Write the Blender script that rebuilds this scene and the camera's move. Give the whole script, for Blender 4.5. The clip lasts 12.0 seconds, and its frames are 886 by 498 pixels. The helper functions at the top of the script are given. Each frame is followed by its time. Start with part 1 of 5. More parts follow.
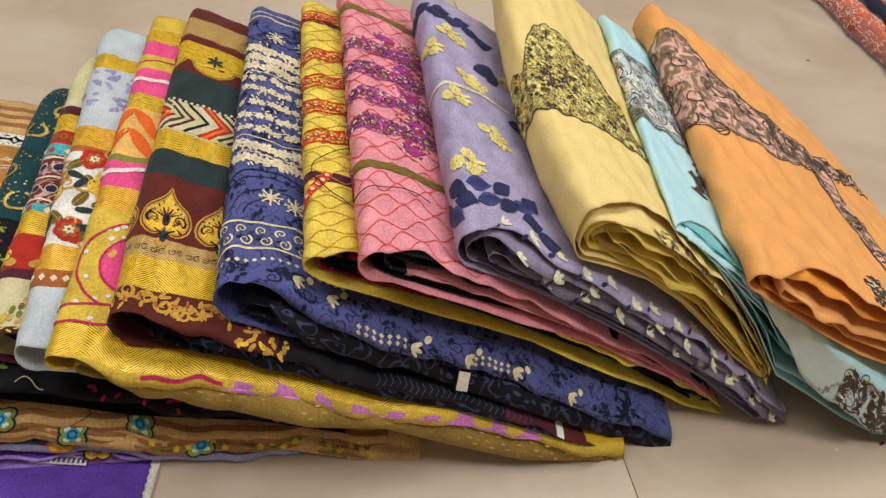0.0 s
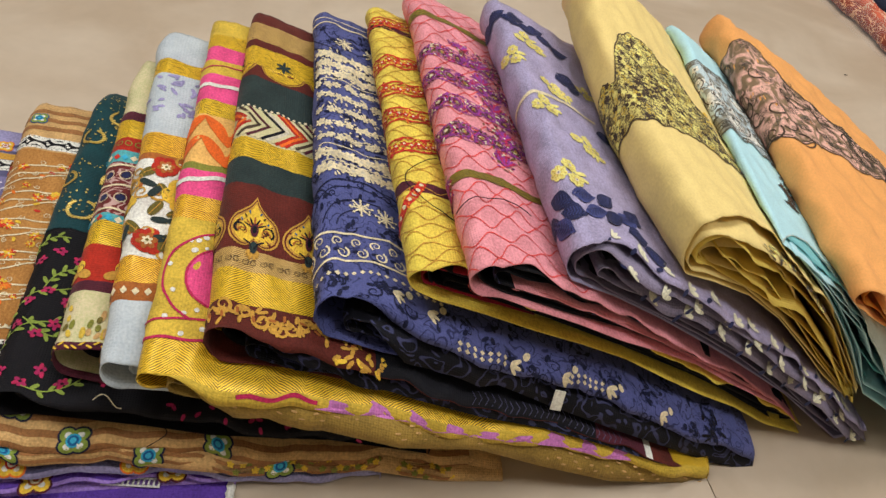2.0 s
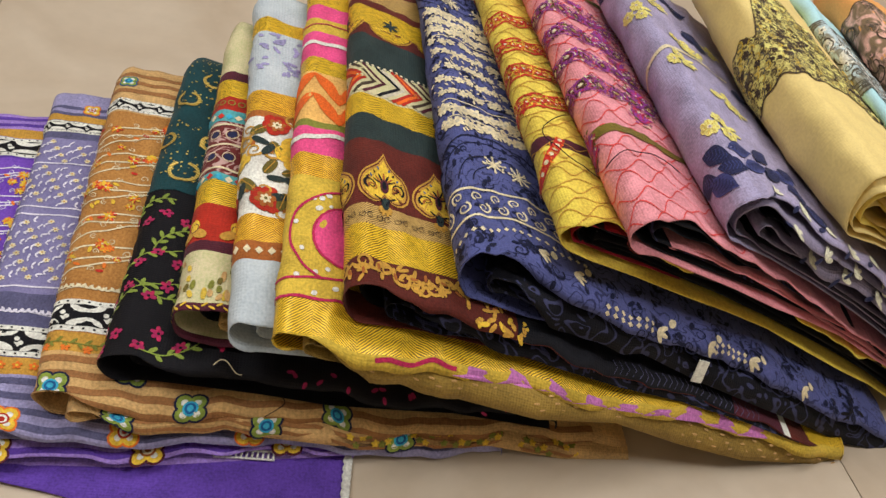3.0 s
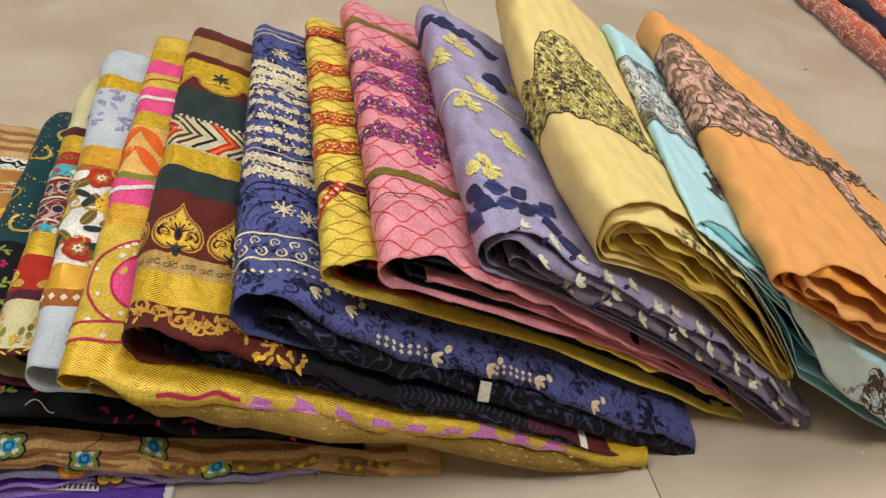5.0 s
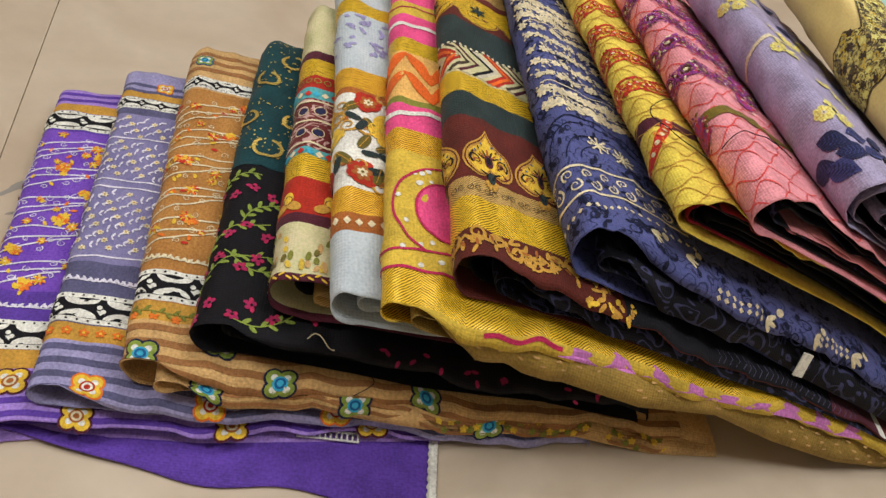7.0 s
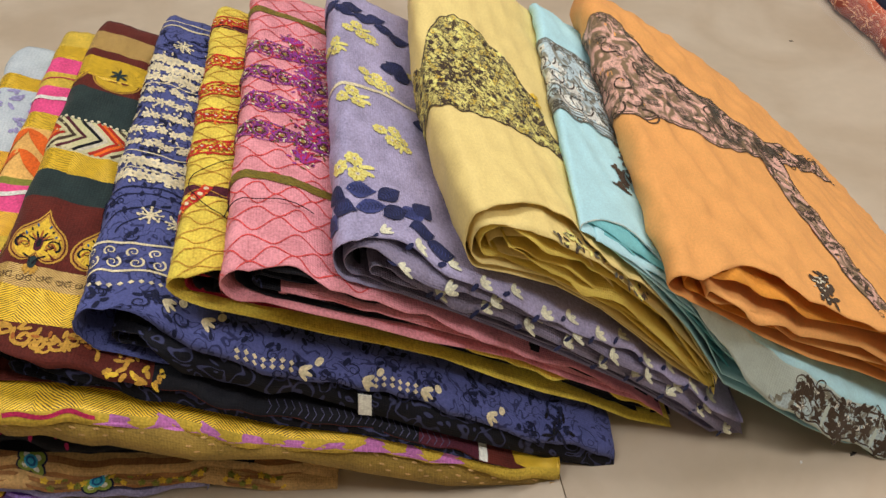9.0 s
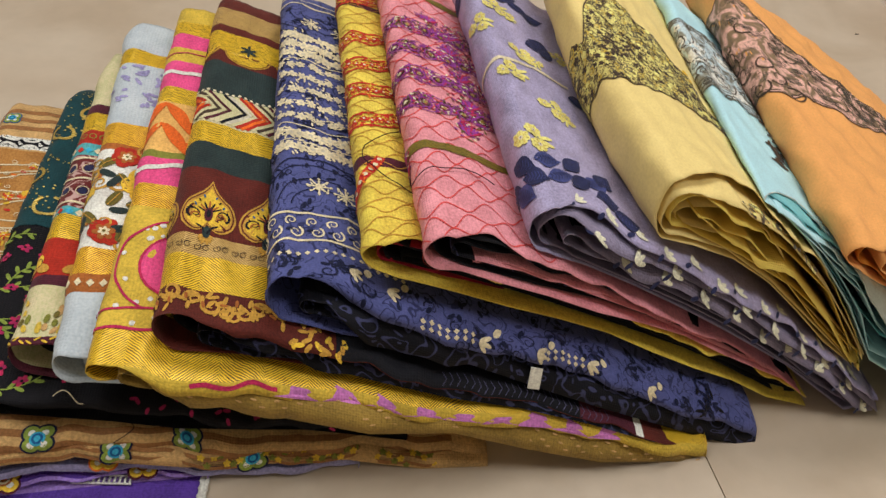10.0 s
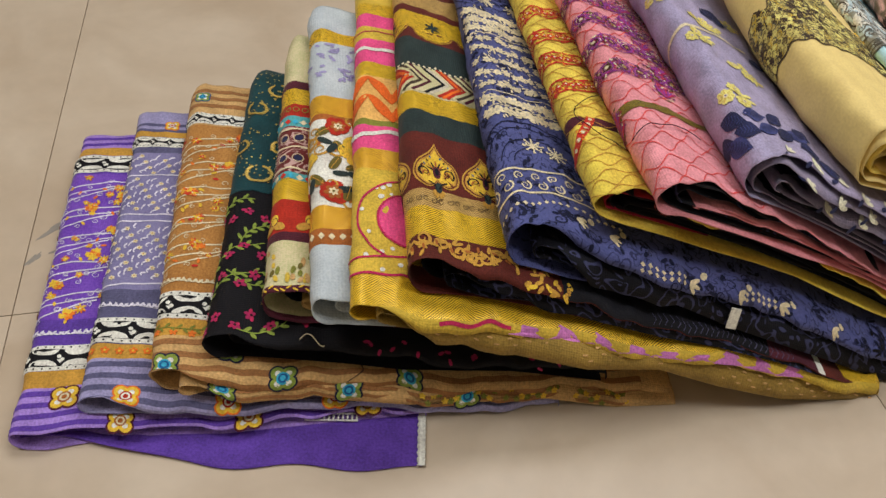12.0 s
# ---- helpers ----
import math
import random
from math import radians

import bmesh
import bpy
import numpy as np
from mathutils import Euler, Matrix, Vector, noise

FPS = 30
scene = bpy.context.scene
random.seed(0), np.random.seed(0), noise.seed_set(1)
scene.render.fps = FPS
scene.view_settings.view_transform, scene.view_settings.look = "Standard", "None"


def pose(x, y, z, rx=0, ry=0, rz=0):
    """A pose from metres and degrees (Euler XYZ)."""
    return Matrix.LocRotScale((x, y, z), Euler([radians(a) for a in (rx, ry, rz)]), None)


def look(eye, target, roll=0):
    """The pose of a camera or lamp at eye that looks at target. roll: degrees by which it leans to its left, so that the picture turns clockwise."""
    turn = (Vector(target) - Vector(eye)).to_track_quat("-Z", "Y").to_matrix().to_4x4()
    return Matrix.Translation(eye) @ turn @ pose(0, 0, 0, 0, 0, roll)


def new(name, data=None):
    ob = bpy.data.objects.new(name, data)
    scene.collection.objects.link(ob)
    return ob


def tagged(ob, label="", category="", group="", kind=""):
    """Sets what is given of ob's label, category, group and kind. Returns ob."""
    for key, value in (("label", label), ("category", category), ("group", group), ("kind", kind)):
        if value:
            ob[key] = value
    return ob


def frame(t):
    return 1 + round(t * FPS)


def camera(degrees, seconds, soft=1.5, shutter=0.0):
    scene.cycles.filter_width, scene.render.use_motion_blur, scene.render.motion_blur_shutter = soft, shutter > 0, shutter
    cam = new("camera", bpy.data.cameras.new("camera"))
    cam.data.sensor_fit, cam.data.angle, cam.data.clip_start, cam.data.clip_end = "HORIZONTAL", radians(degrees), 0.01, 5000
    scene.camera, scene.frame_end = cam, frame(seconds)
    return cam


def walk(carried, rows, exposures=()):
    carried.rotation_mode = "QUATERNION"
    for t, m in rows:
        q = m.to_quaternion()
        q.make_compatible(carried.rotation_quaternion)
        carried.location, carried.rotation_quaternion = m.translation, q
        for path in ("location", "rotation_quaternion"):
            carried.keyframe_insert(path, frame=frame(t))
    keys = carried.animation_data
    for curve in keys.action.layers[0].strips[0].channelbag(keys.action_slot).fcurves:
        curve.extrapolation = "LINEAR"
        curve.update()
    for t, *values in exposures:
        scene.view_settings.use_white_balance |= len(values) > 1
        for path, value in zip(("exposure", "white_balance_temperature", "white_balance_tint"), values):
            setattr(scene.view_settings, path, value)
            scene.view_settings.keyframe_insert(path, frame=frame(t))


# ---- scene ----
cam = camera(57.2, 12.0)
PATH = [
    (0, (-0.006, -0.005, 0.663), (0.159, 1.398, -0.753), 9.3),
    (0.5, (0.02, 0.004, 0.657), (0.197, 1.404, -0.761), 9.0),
    (1, (0.021, 0.008, 0.658), (0.211, 1.412, -0.754), 9.1),
    (1.5, (-0.026, 0.004, 0.66), (0.175, 1.418, -0.741), 9.9),
    (2, (-0.096, 0.013, 0.636), (0.117, 1.436, -0.753), 10.9),
    (2.5, (-0.159, 0.031, 0.584), (0.047, 1.456, -0.803), 11.4),
    (3, (-0.182, 0.019, 0.576), (0.003, 1.444, -0.816), 10.5),
    (3.5, (-0.064, 0.02, 0.624), (0.098, 1.443, -0.772), 8.6),
    (3.7, (-0.021, 0.017, 0.631), (0.125, 1.448, -0.759), 7.5),
    (5.3, (-0.026, -0.011, 0.641), (0.155, 1.443, -0.721), 7.9),
    (5.5, (-0.034, -0.005, 0.637), (0.13, 1.447, -0.729), 8.0),
    (6, (-0.14, 0.012, 0.584), (0.061, 1.469, -0.772), 10.6),
    (6.5, (-0.255, 0.02, 0.52), (-0.064, 1.478, -0.835), 12.0),
    (7, (-0.248, 0.006, 0.533), (-0.073, 1.47, -0.819), 12.1),
    (7.5, (-0.14, -0.009, 0.594), (0.022, 1.456, -0.759), 10.7),
    (7.7, (-0.098, -0.014, 0.627), (0.059, 1.449, -0.727), 10.0),
    (9.3, (0.123, 0.039, 0.638), (0.186, 1.448, -0.781), 2.9),
    (9.5, (0.083, 0.023, 0.625), (0.186, 1.46, -0.762), 3.9),
    (9.9, (-0.018, 0.025, 0.617), (0.115, 1.439, -0.791), 5.5),
    (10, (-0.037, 0.02, 0.61), (0.086, 1.441, -0.792), 5.7),
    (10.5, (-0.101, 0.002, 0.615), (0.052, 1.426, -0.78), 7.8),
    (11, (-0.138, -0.034, 0.611), (0.03, 1.396, -0.777), 9.0),
    (11.5, (-0.155, -0.047, 0.612), (0.0, 1.38, -0.78), 8.8),
    (12, (-0.182, -0.042, 0.624), (-0.138, 1.361, -0.801), 2.5),
]
walk(cam, [(t, look(eye, target, roll)) for t, eye, target, roll in PATH],
     exposures=[(0, 0.03), (6.5, 0.0), (9.5, -0.06), (11.5, -0.14), (12, -0.14)])

# ---- world and light: a closed shop room with ceiling panels ----
world = bpy.data.worlds.new("world")
scene.world = world
world.use_nodes = True
world.node_tree.nodes["Background"].inputs[0].default_value = (0.9, 0.93, 1.0, 1)
world.node_tree.nodes["Background"].inputs[1].default_value = 0.03


def panel_lamp(name, x, y, sx, sy, power):
    data = bpy.data.lights.new(name, "AREA")
    data.shape, data.size, data.size_y, data.energy = "RECTANGLE", sx, sy, power
    data.color = (0.950, 0.958, 0.995)
    ob = new(name, data)
    ob.matrix_world = pose(x, y, 2.66)
    return tagged(ob, "", "", "", "structure")


panel_lamp("ceiling_lamp", 0.3, 1.15, 1.2, 0.6, 31)
panel_lamp("ceiling_lamp", -1.2, 0.2, 1.2, 0.6, 27)
panel_lamp("ceiling_lamp", 1.6, -0.1, 1.2, 0.6, 33)


# ---- materials ----
def srgb(r, g, b):
    return tuple(((c / 255 + 0.055) / 1.055) ** 2.4 if c > 10 else c / 3294 for c in (r, g, b)) + (1,)


def nodes_of(name):
    m = bpy.data.materials.new(name)
    m.use_nodes = True
    return m, m.node_tree.nodes, m.node_tree.links, m.node_tree.nodes["Principled BSDF"]


def cloth(name, rgb, rough=0.75, sheen=0.06, weave=900.0, bump=0.28, vary=0.16, metal=0.0, second=None, spots=40.0):
    """A woven cloth: thread relief from two wave textures in the sheet's own metres, and uneven dye at two scales."""
    m, n, l, b = nodes_of(name)
    uv = n.new("ShaderNodeUVMap")
    uv.uv_map = "sheet"
    big = n.new("ShaderNodeTexNoise")
    big.inputs["Scale"].default_value, big.inputs["Detail"].default_value = spots, 3
    fine = n.new("ShaderNodeTexNoise")
    fine.inputs["Scale"].default_value, fine.inputs["Detail"].default_value = 420.0, 2
    l.new(uv.outputs[0], big.inputs["Vector"])
    l.new(uv.outputs[0], fine.inputs["Vector"])
    add = n.new("ShaderNodeMath")
    add.operation = "ADD"
    l.new(big.outputs[0], add.inputs[0])
    l.new(fine.outputs[0], add.inputs[1])
    ramp = n.new("ShaderNodeValToRGB")
    c = srgb(*rgb)
    d = srgb(*second) if second else tuple(v * (1 - 2.2 * vary) for v in c[:3]) + (1,)
    e = c if second else tuple(min(0.95, v * (1 + 1.2 * vary)) for v in c[:3]) + (1,)
    ramp.color_ramp.elements[0].position, ramp.color_ramp.elements[0].color = 0.36, d
    ramp.color_ramp.elements[1].position, ramp.color_ramp.elements[1].color = 0.64, e
    half = n.new("ShaderNodeMath")
    half.operation = "MULTIPLY"
    half.inputs[1].default_value = 0.5
    l.new(add.outputs[0], half.inputs[0])
    l.new(half.outputs[0], ramp.inputs[0])
    l.new(ramp.outputs[0], b.inputs["Base Color"])
    waves = []
    for axis in ("X", "Y"):
        w = n.new("ShaderNodeTexWave")
        w.bands_direction = axis
        w.inputs["Scale"].default_value, w.inputs["Distortion"].default_value = weave / 6.28, 1.5
        w.inputs["Detail"].default_value = 1.0
        l.new(uv.outputs[0], w.inputs["Vector"])
        waves.append(w)
    sm = n.new("ShaderNodeMath")
    sm.operation = "ADD"
    l.new(waves[0].outputs["Fac"], sm.inputs[0])
    l.new(waves[1].outputs["Fac"], sm.inputs[1])
    tot = n.new("ShaderNodeMath")
    tot.operation = "ADD"
    l.new(sm.outputs[0], tot.inputs[0])
    l.new(fine.outputs[0], tot.inputs[1])
    bp = n.new("ShaderNodeBump")
    bp.inputs["Strength"].default_value, bp.inputs["Distance"].default_value = bump, 0.0006
    pucker = n.new("ShaderNodeTexNoise")
    pucker.inputs["Scale"].default_value, pucker.inputs["Detail"].default_value, pucker.inputs["Distortion"].default_value = 55.0, 3, 0.6
    l.new(uv.outputs[0], pucker.inputs["Vector"])
    up = n.new("ShaderNodeMath")
    up.operation = "MULTIPLY_ADD"
    up.inputs[1].default_value = 6.0
    l.new(pucker.outputs[0], up.inputs[0])
    l.new(tot.outputs[0], up.inputs[2])
    l.new(up.outputs[0], bp.inputs["Height"])
    l.new(bp.outputs[0], b.inputs["Normal"])
    b.inputs["Roughness"].default_value, b.inputs["Metallic"].default_value = rough, metal
    b.inputs["Specular IOR Level"].default_value = 0.22
    b.inputs["Sheen Weight"].default_value, b.inputs["Sheen Roughness"].default_value = sheen, 0.5
    return m


def tile_material():
    m, n, l, b = nodes_of("glazed_tile")
    geo = n.new("ShaderNodeTexCoord")
    info = n.new("ShaderNodeObjectInfo")
    shift = n.new("ShaderNodeVectorMath")
    shift.operation = "ADD"
    l.new(geo.outputs["Object"], shift.inputs[0])
    mul = n.new("ShaderNodeMath")
    mul.operation = "MULTIPLY"
    mul.inputs[1].default_value = 40.0
    l.new(info.outputs["Random"], mul.inputs[0])
    l.new(mul.outputs[0], shift.inputs[1])
    a = n.new("ShaderNodeTexNoise")
    a.inputs["Scale"].default_value, a.inputs["Detail"].default_value, a.inputs["Distortion"].default_value = 5.0, 7, 1.2
    l.new(shift.outputs[0], a.inputs["Vector"])
    r = n.new("ShaderNodeValToRGB")
    r.color_ramp.elements[0].position, r.color_ramp.elements[0].color = 0.33, srgb(190, 170, 144)
    r.color_ramp.elements[1].position, r.color_ramp.elements[1].color = 0.7, srgb(208, 191, 167)
    l.new(a.outputs[0], r.inputs[0])
    dust = n.new("ShaderNodeTexNoise")
    dust.inputs["Scale"].default_value, dust.inputs["Detail"].default_value = 60.0, 5
    l.new(shift.outputs[0], dust.inputs["Vector"])
    mix = n.new("ShaderNodeMix")
    mix.data_type, mix.blend_type = "RGBA", "MULTIPLY"
    mix.inputs[0].default_value = 0.12
    l.new(r.outputs[0], mix.inputs[6])
    l.new(dust.outputs[0], mix.inputs[7])
    l.new(mix.outputs[2], b.inputs["Base Color"])
    rr = n.new("ShaderNodeMapRange")
    rr.inputs[3].default_value, rr.inputs[4].default_value = 0.28, 0.46
    l.new(dust.outputs[0], rr.inputs[0])
    l.new(rr.outputs[0], b.inputs["Roughness"])
    return m


def paint(name, rgb, rough=0.6, metal=0.0):
    m, n, l, b = nodes_of(name)
    t = n.new("ShaderNodeTexNoise")
    t.inputs["Scale"].default_value, t.inputs["Detail"].default_value = 35.0, 4
    r = n.new("ShaderNodeValToRGB")
    c = srgb(*rgb)
    r.color_ramp.elements[0].color = tuple(v * 0.86 for v in c[:3]) + (1,)
    r.color_ramp.elements[1].color = c
    l.new(t.outputs[0], r.inputs[0])
    l.new(r.outputs[0], b.inputs["Base Color"])
    b.inputs["Roughness"].default_value, b.inputs["Metallic"].default_value = rough, metal
    return m


TILE, GROUT = tile_material(), paint("grout", (150, 136, 118), 0.9)
WALL, CEIL = paint("wall_paint", (222, 216, 205), 0.8), paint("ceiling_paint", (238, 236, 230), 0.85)

# ---- mesh helpers ----


def mesh_object(name, verts, faces, mats, index=None, uv=None, smooth=True):
    me = bpy.data.meshes.new(name)
    me.from_pydata([tuple(v) for v in verts], [], faces)
    for m in mats:
        me.materials.append(m)
    if index is not None:
        me.polygons.foreach_set("material_index", np.asarray(index, dtype=np.int32))
    if uv is not None:
        layer = me.uv_layers.new(name="sheet")
        loops = np.empty(len(me.loops), dtype=np.int32)
        me.loops.foreach_get("vertex_index", loops)
        layer.data.foreach_set("uv", np.asarray(uv, dtype=np.float32)[loops].ravel())
    me.polygons.foreach_set("use_smooth", np.full(len(me.polygons), smooth))
    me.update()
    return new(name, me)


def under(ob, parent):
    ob.parent = parent
    return ob


def box_verts(x0, y0, z0, x1, y1, z1):
    v = [(x, y, z) for z in (z0, z1) for y in (y0, y1) for x in (x0, x1)]
    f = [(0, 2, 3, 1), (4, 5, 7, 6), (0, 1, 5, 4), (2, 6, 7, 3), (0, 4, 6, 2), (1, 3, 7, 5)]
    return v, f


def slab(name, box, m):
    v, f = box_verts(*box)
    return tagged(mesh_object(name, v, f, [m], smooth=False), kind="structure")


# ---- the room, square to its tiles ----
TURN = Matrix.Rotation(radians(10.3), 4, "Z")
W, X0, Y0, X1, Y1 = 0.8, -2.891, -2.634, 3.509, 3.766
floor = slab("floor", (X0, Y0, -0.05, X1, Y1, -0.004), GROUT)
rooms = [floor, slab("wall_north", (X0 - 0.1, Y1, -0.05, X1 + 0.1, Y1 + 0.1, 2.8), WALL), slab("wall_south", (X0 - 0.1, Y0 - 0.1, -0.05, X1 + 0.1, Y0, 2.8), WALL),
         slab("wall_west", (X0 - 0.1, Y0, -0.05, X0, Y1, 2.8), WALL), slab("wall_east", (X1, Y0, -0.05, X1 + 0.1, Y1, 2.8), WALL),
         slab("ceiling", (X0 - 0.1, Y0 - 0.1, 2.8, X1 + 0.1, Y1 + 0.1, 2.9), CEIL)]
for ob in rooms:
    ob.matrix_world = TURN
# ---- folded cloths: shape ----
# Each folded cloth lies shingled on the one before it. front, back: ends of its left fold's top edge; right: front end of its free side;
# notch: where and how far the top sheet's front edge is drawn back from its mouth; far: back end of its free side; bend: how its slope sags; lip: how far the top turns down over the front.
KINDS = {}


def fold_shape(key, front, back, right, far=None, bend=0.0, arch=0.0, lip=0.0, puff=1.0, wrinkle=0.0018, tail=0.02, belly=0.0, fore=0.0, mouth=0.012, thick=0.045, notch=(0.0, 0.1, 0.0)):
    f, b, r = (np.array(p, float) for p in (front, back, right))
    far = np.array(far, float) if far is not None else r + (b - f) * np.array([1, 1, 0.3])
    KINDS[key] = dict(f=f, b=b, r=r, far=far, bend=bend, arch=arch, lip=lip, puff=puff, wrinkle=wrinkle, tail=tail, belly=belly, fore=fore, mouth=mouth, thick=thick, notch=notch, order=len(KINDS))


fold_shape("purple", (-0.517, 0.322, 0.024), (-0.575, 0.722, 0.030), (-0.178, 0.362, 0.010), tail=0.004)
fold_shape("mauve", (-0.461, 0.343, 0.044), (-0.508, 0.736, 0.052), (-0.058, 0.380, 0.008), lip=0.010, tail=0.0)
fold_shape("tan", (-0.395, 0.357, 0.072), (-0.440, 0.754, 0.086), (0.050, 0.398, 0.008), lip=0.013, fore=0.007, tail=0.006)
fold_shape("black", (-0.347, 0.373, 0.100), (-0.370, 0.772, 0.108), (-0.02, 0.392, 0.045), lip=0.010)
fold_shape("cream", (-0.298, 0.392, 0.132), (-0.325, 0.762, 0.150), (0.00, 0.410, 0.062), tail=0.008)
fold_shape("floral", (-0.257, 0.364, 0.152), (-0.302, 0.782, 0.178), (0.02, 0.420, 0.075), tail=0.010)
fold_shape("citrus", (-0.227, 0.350, 0.168), (-0.252, 0.790, 0.190), (0.240, 0.400, 0.016), bend=-0.25, lip=0.016, fore=0.002, tail=0.006)
fold_shape("maroon", (-0.179, 0.371, 0.198), (-0.216, 0.796, 0.202), (0.211, 0.398, 0.024), bend=-0.2, lip=0.010, tail=0.008)
fold_shape("indigo", (-0.106, 0.388, 0.215), (-0.148, 0.800, 0.207), (0.292, 0.418, 0.018), bend=-0.25, lip=0.016, fore=0.001, tail=0.006, notch=(0.008, 0.07, 0.012))
fold_shape("lemon", (-0.045, 0.401, 0.236), (-0.096, 0.804, 0.217), (0.352, 0.450, 0.013), bend=-0.3, tail=0.006, thick=0.028, notch=(0.004, 0.05, 0.014))
fold_shape("rose", (-0.003, 0.392, 0.256), (-0.056, 0.814, 0.236), (0.338, 0.452, 0.022), bend=-0.3, tail=0.006, thick=0.036, notch=(0.008, 0.07, 0.016))
fold_shape("lilac", (0.068, 0.418, 0.262), (0.024, 0.777, 0.254), (0.411, 0.450, 0.020), bend=-0.35, lip=0.006, tail=0.004, notch=(0.004, 0.08, 0.014))
fold_shape("butter", (0.156, 0.434, 0.275), (0.106, 0.800, 0.296), (0.370, 0.452, 0.084), bend=-0.75, wrinkle=0.0020, belly=0.016, tail=0.010, thick=0.055, notch=(0.0, 0.13, 0.022))
fold_shape("sky", (0.228, 0.452, 0.246), (0.224, 0.806, 0.240), (0.60, 0.435, 0.012), bend=0.0, wrinkle=0.0018, lip=0.055, mouth=0.09, tail=0.010, thick=0.075, notch=(-0.005, 0.11, 0.034))
fold_shape("orange", (0.306, 0.431, 0.226), (0.276, 0.818, 0.250), (0.68, 0.455, 0.040), far=(0.63, 0.74, 0.02), bend=-0.45, wrinkle=0.0032, tail=0.008, thick=0.058, notch=(0.012, 0.12, 0.022))
ORDER = list(KINDS)


def bil(k, u, q):
    """Plan position at u (front to back) and q (left fold to free side)."""
    u, q = np.asarray(u, float)[..., None], np.asarray(q, float)[..., None]
    left = k["f"] + (k["b"] - k["f"]) * u - np.array([1.0, 0, 0]) * k["belly"] * 4 * u * (1 - u)
    right = k["r"] + (k["far"] - k["r"]) * u
    return left + (right - left) * q, left, right


def top_z(k, u, q):
    p, left, right = bil(k, u, q)
    w = q + k["bend"] * q * (1 - q)
    z = left[..., 2] + (right[..., 2] - left[..., 2]) * w + k["arch"] * 4 * u * (1 - u)
    tail = np.clip((u - 0.86) / 0.14, 0, 1)
    return z - k["tail"] * tail ** 2


def find_uq(k, x, y):
    u = np.full(np.shape(x), 0.5)
    q = np.full(np.shape(x), 0.3)
    for _ in range(8):
        p, left, right = bil(k, u, q)
        q = q + (x - p[..., 0]) / np.maximum(right[..., 0] - left[..., 0], 0.05)
        p, left, right = bil(k, u, q)
        dy = (k["b"][1] - k["f"][1]) * (1 - q) + (k["far"][1] - k["r"][1]) * q
        u = u + (y - p[..., 1]) / dy
    return u, q


def support_z(order, x, y):
    """Top of the cloths below, or the floor."""
    z = np.full(np.shape(x), 0.0015)
    for name in ORDER[:order]:
        k = KINDS[name]
        u, q = find_uq(k, x, y)
        inside = (u > -0.13) & (u < 1.06) & (q > -0.03) & (q < 1.0)
        z = np.where(inside, np.maximum(z, top_z(k, np.clip(u, 0, 1), np.clip(q, 0, 1)) + 0.002), z)
    return z


def crease(k, a, b):
    rng = np.random.RandomState(11 + k["order"])
    s = 0.0
    for i in range(9):
        f1, f2, ph = rng.uniform(-70, 70), rng.uniform(20, 130), rng.uniform(0, 6.28)
        s = s + (1 - 1.6 * np.abs(np.sin(a * f1 + b * f2 + ph + 0.7 * np.sin(a * 23 + i))) ** 0.8) / (1 + i * 0.3)
    return s * 0.4 * k["wrinkle"]


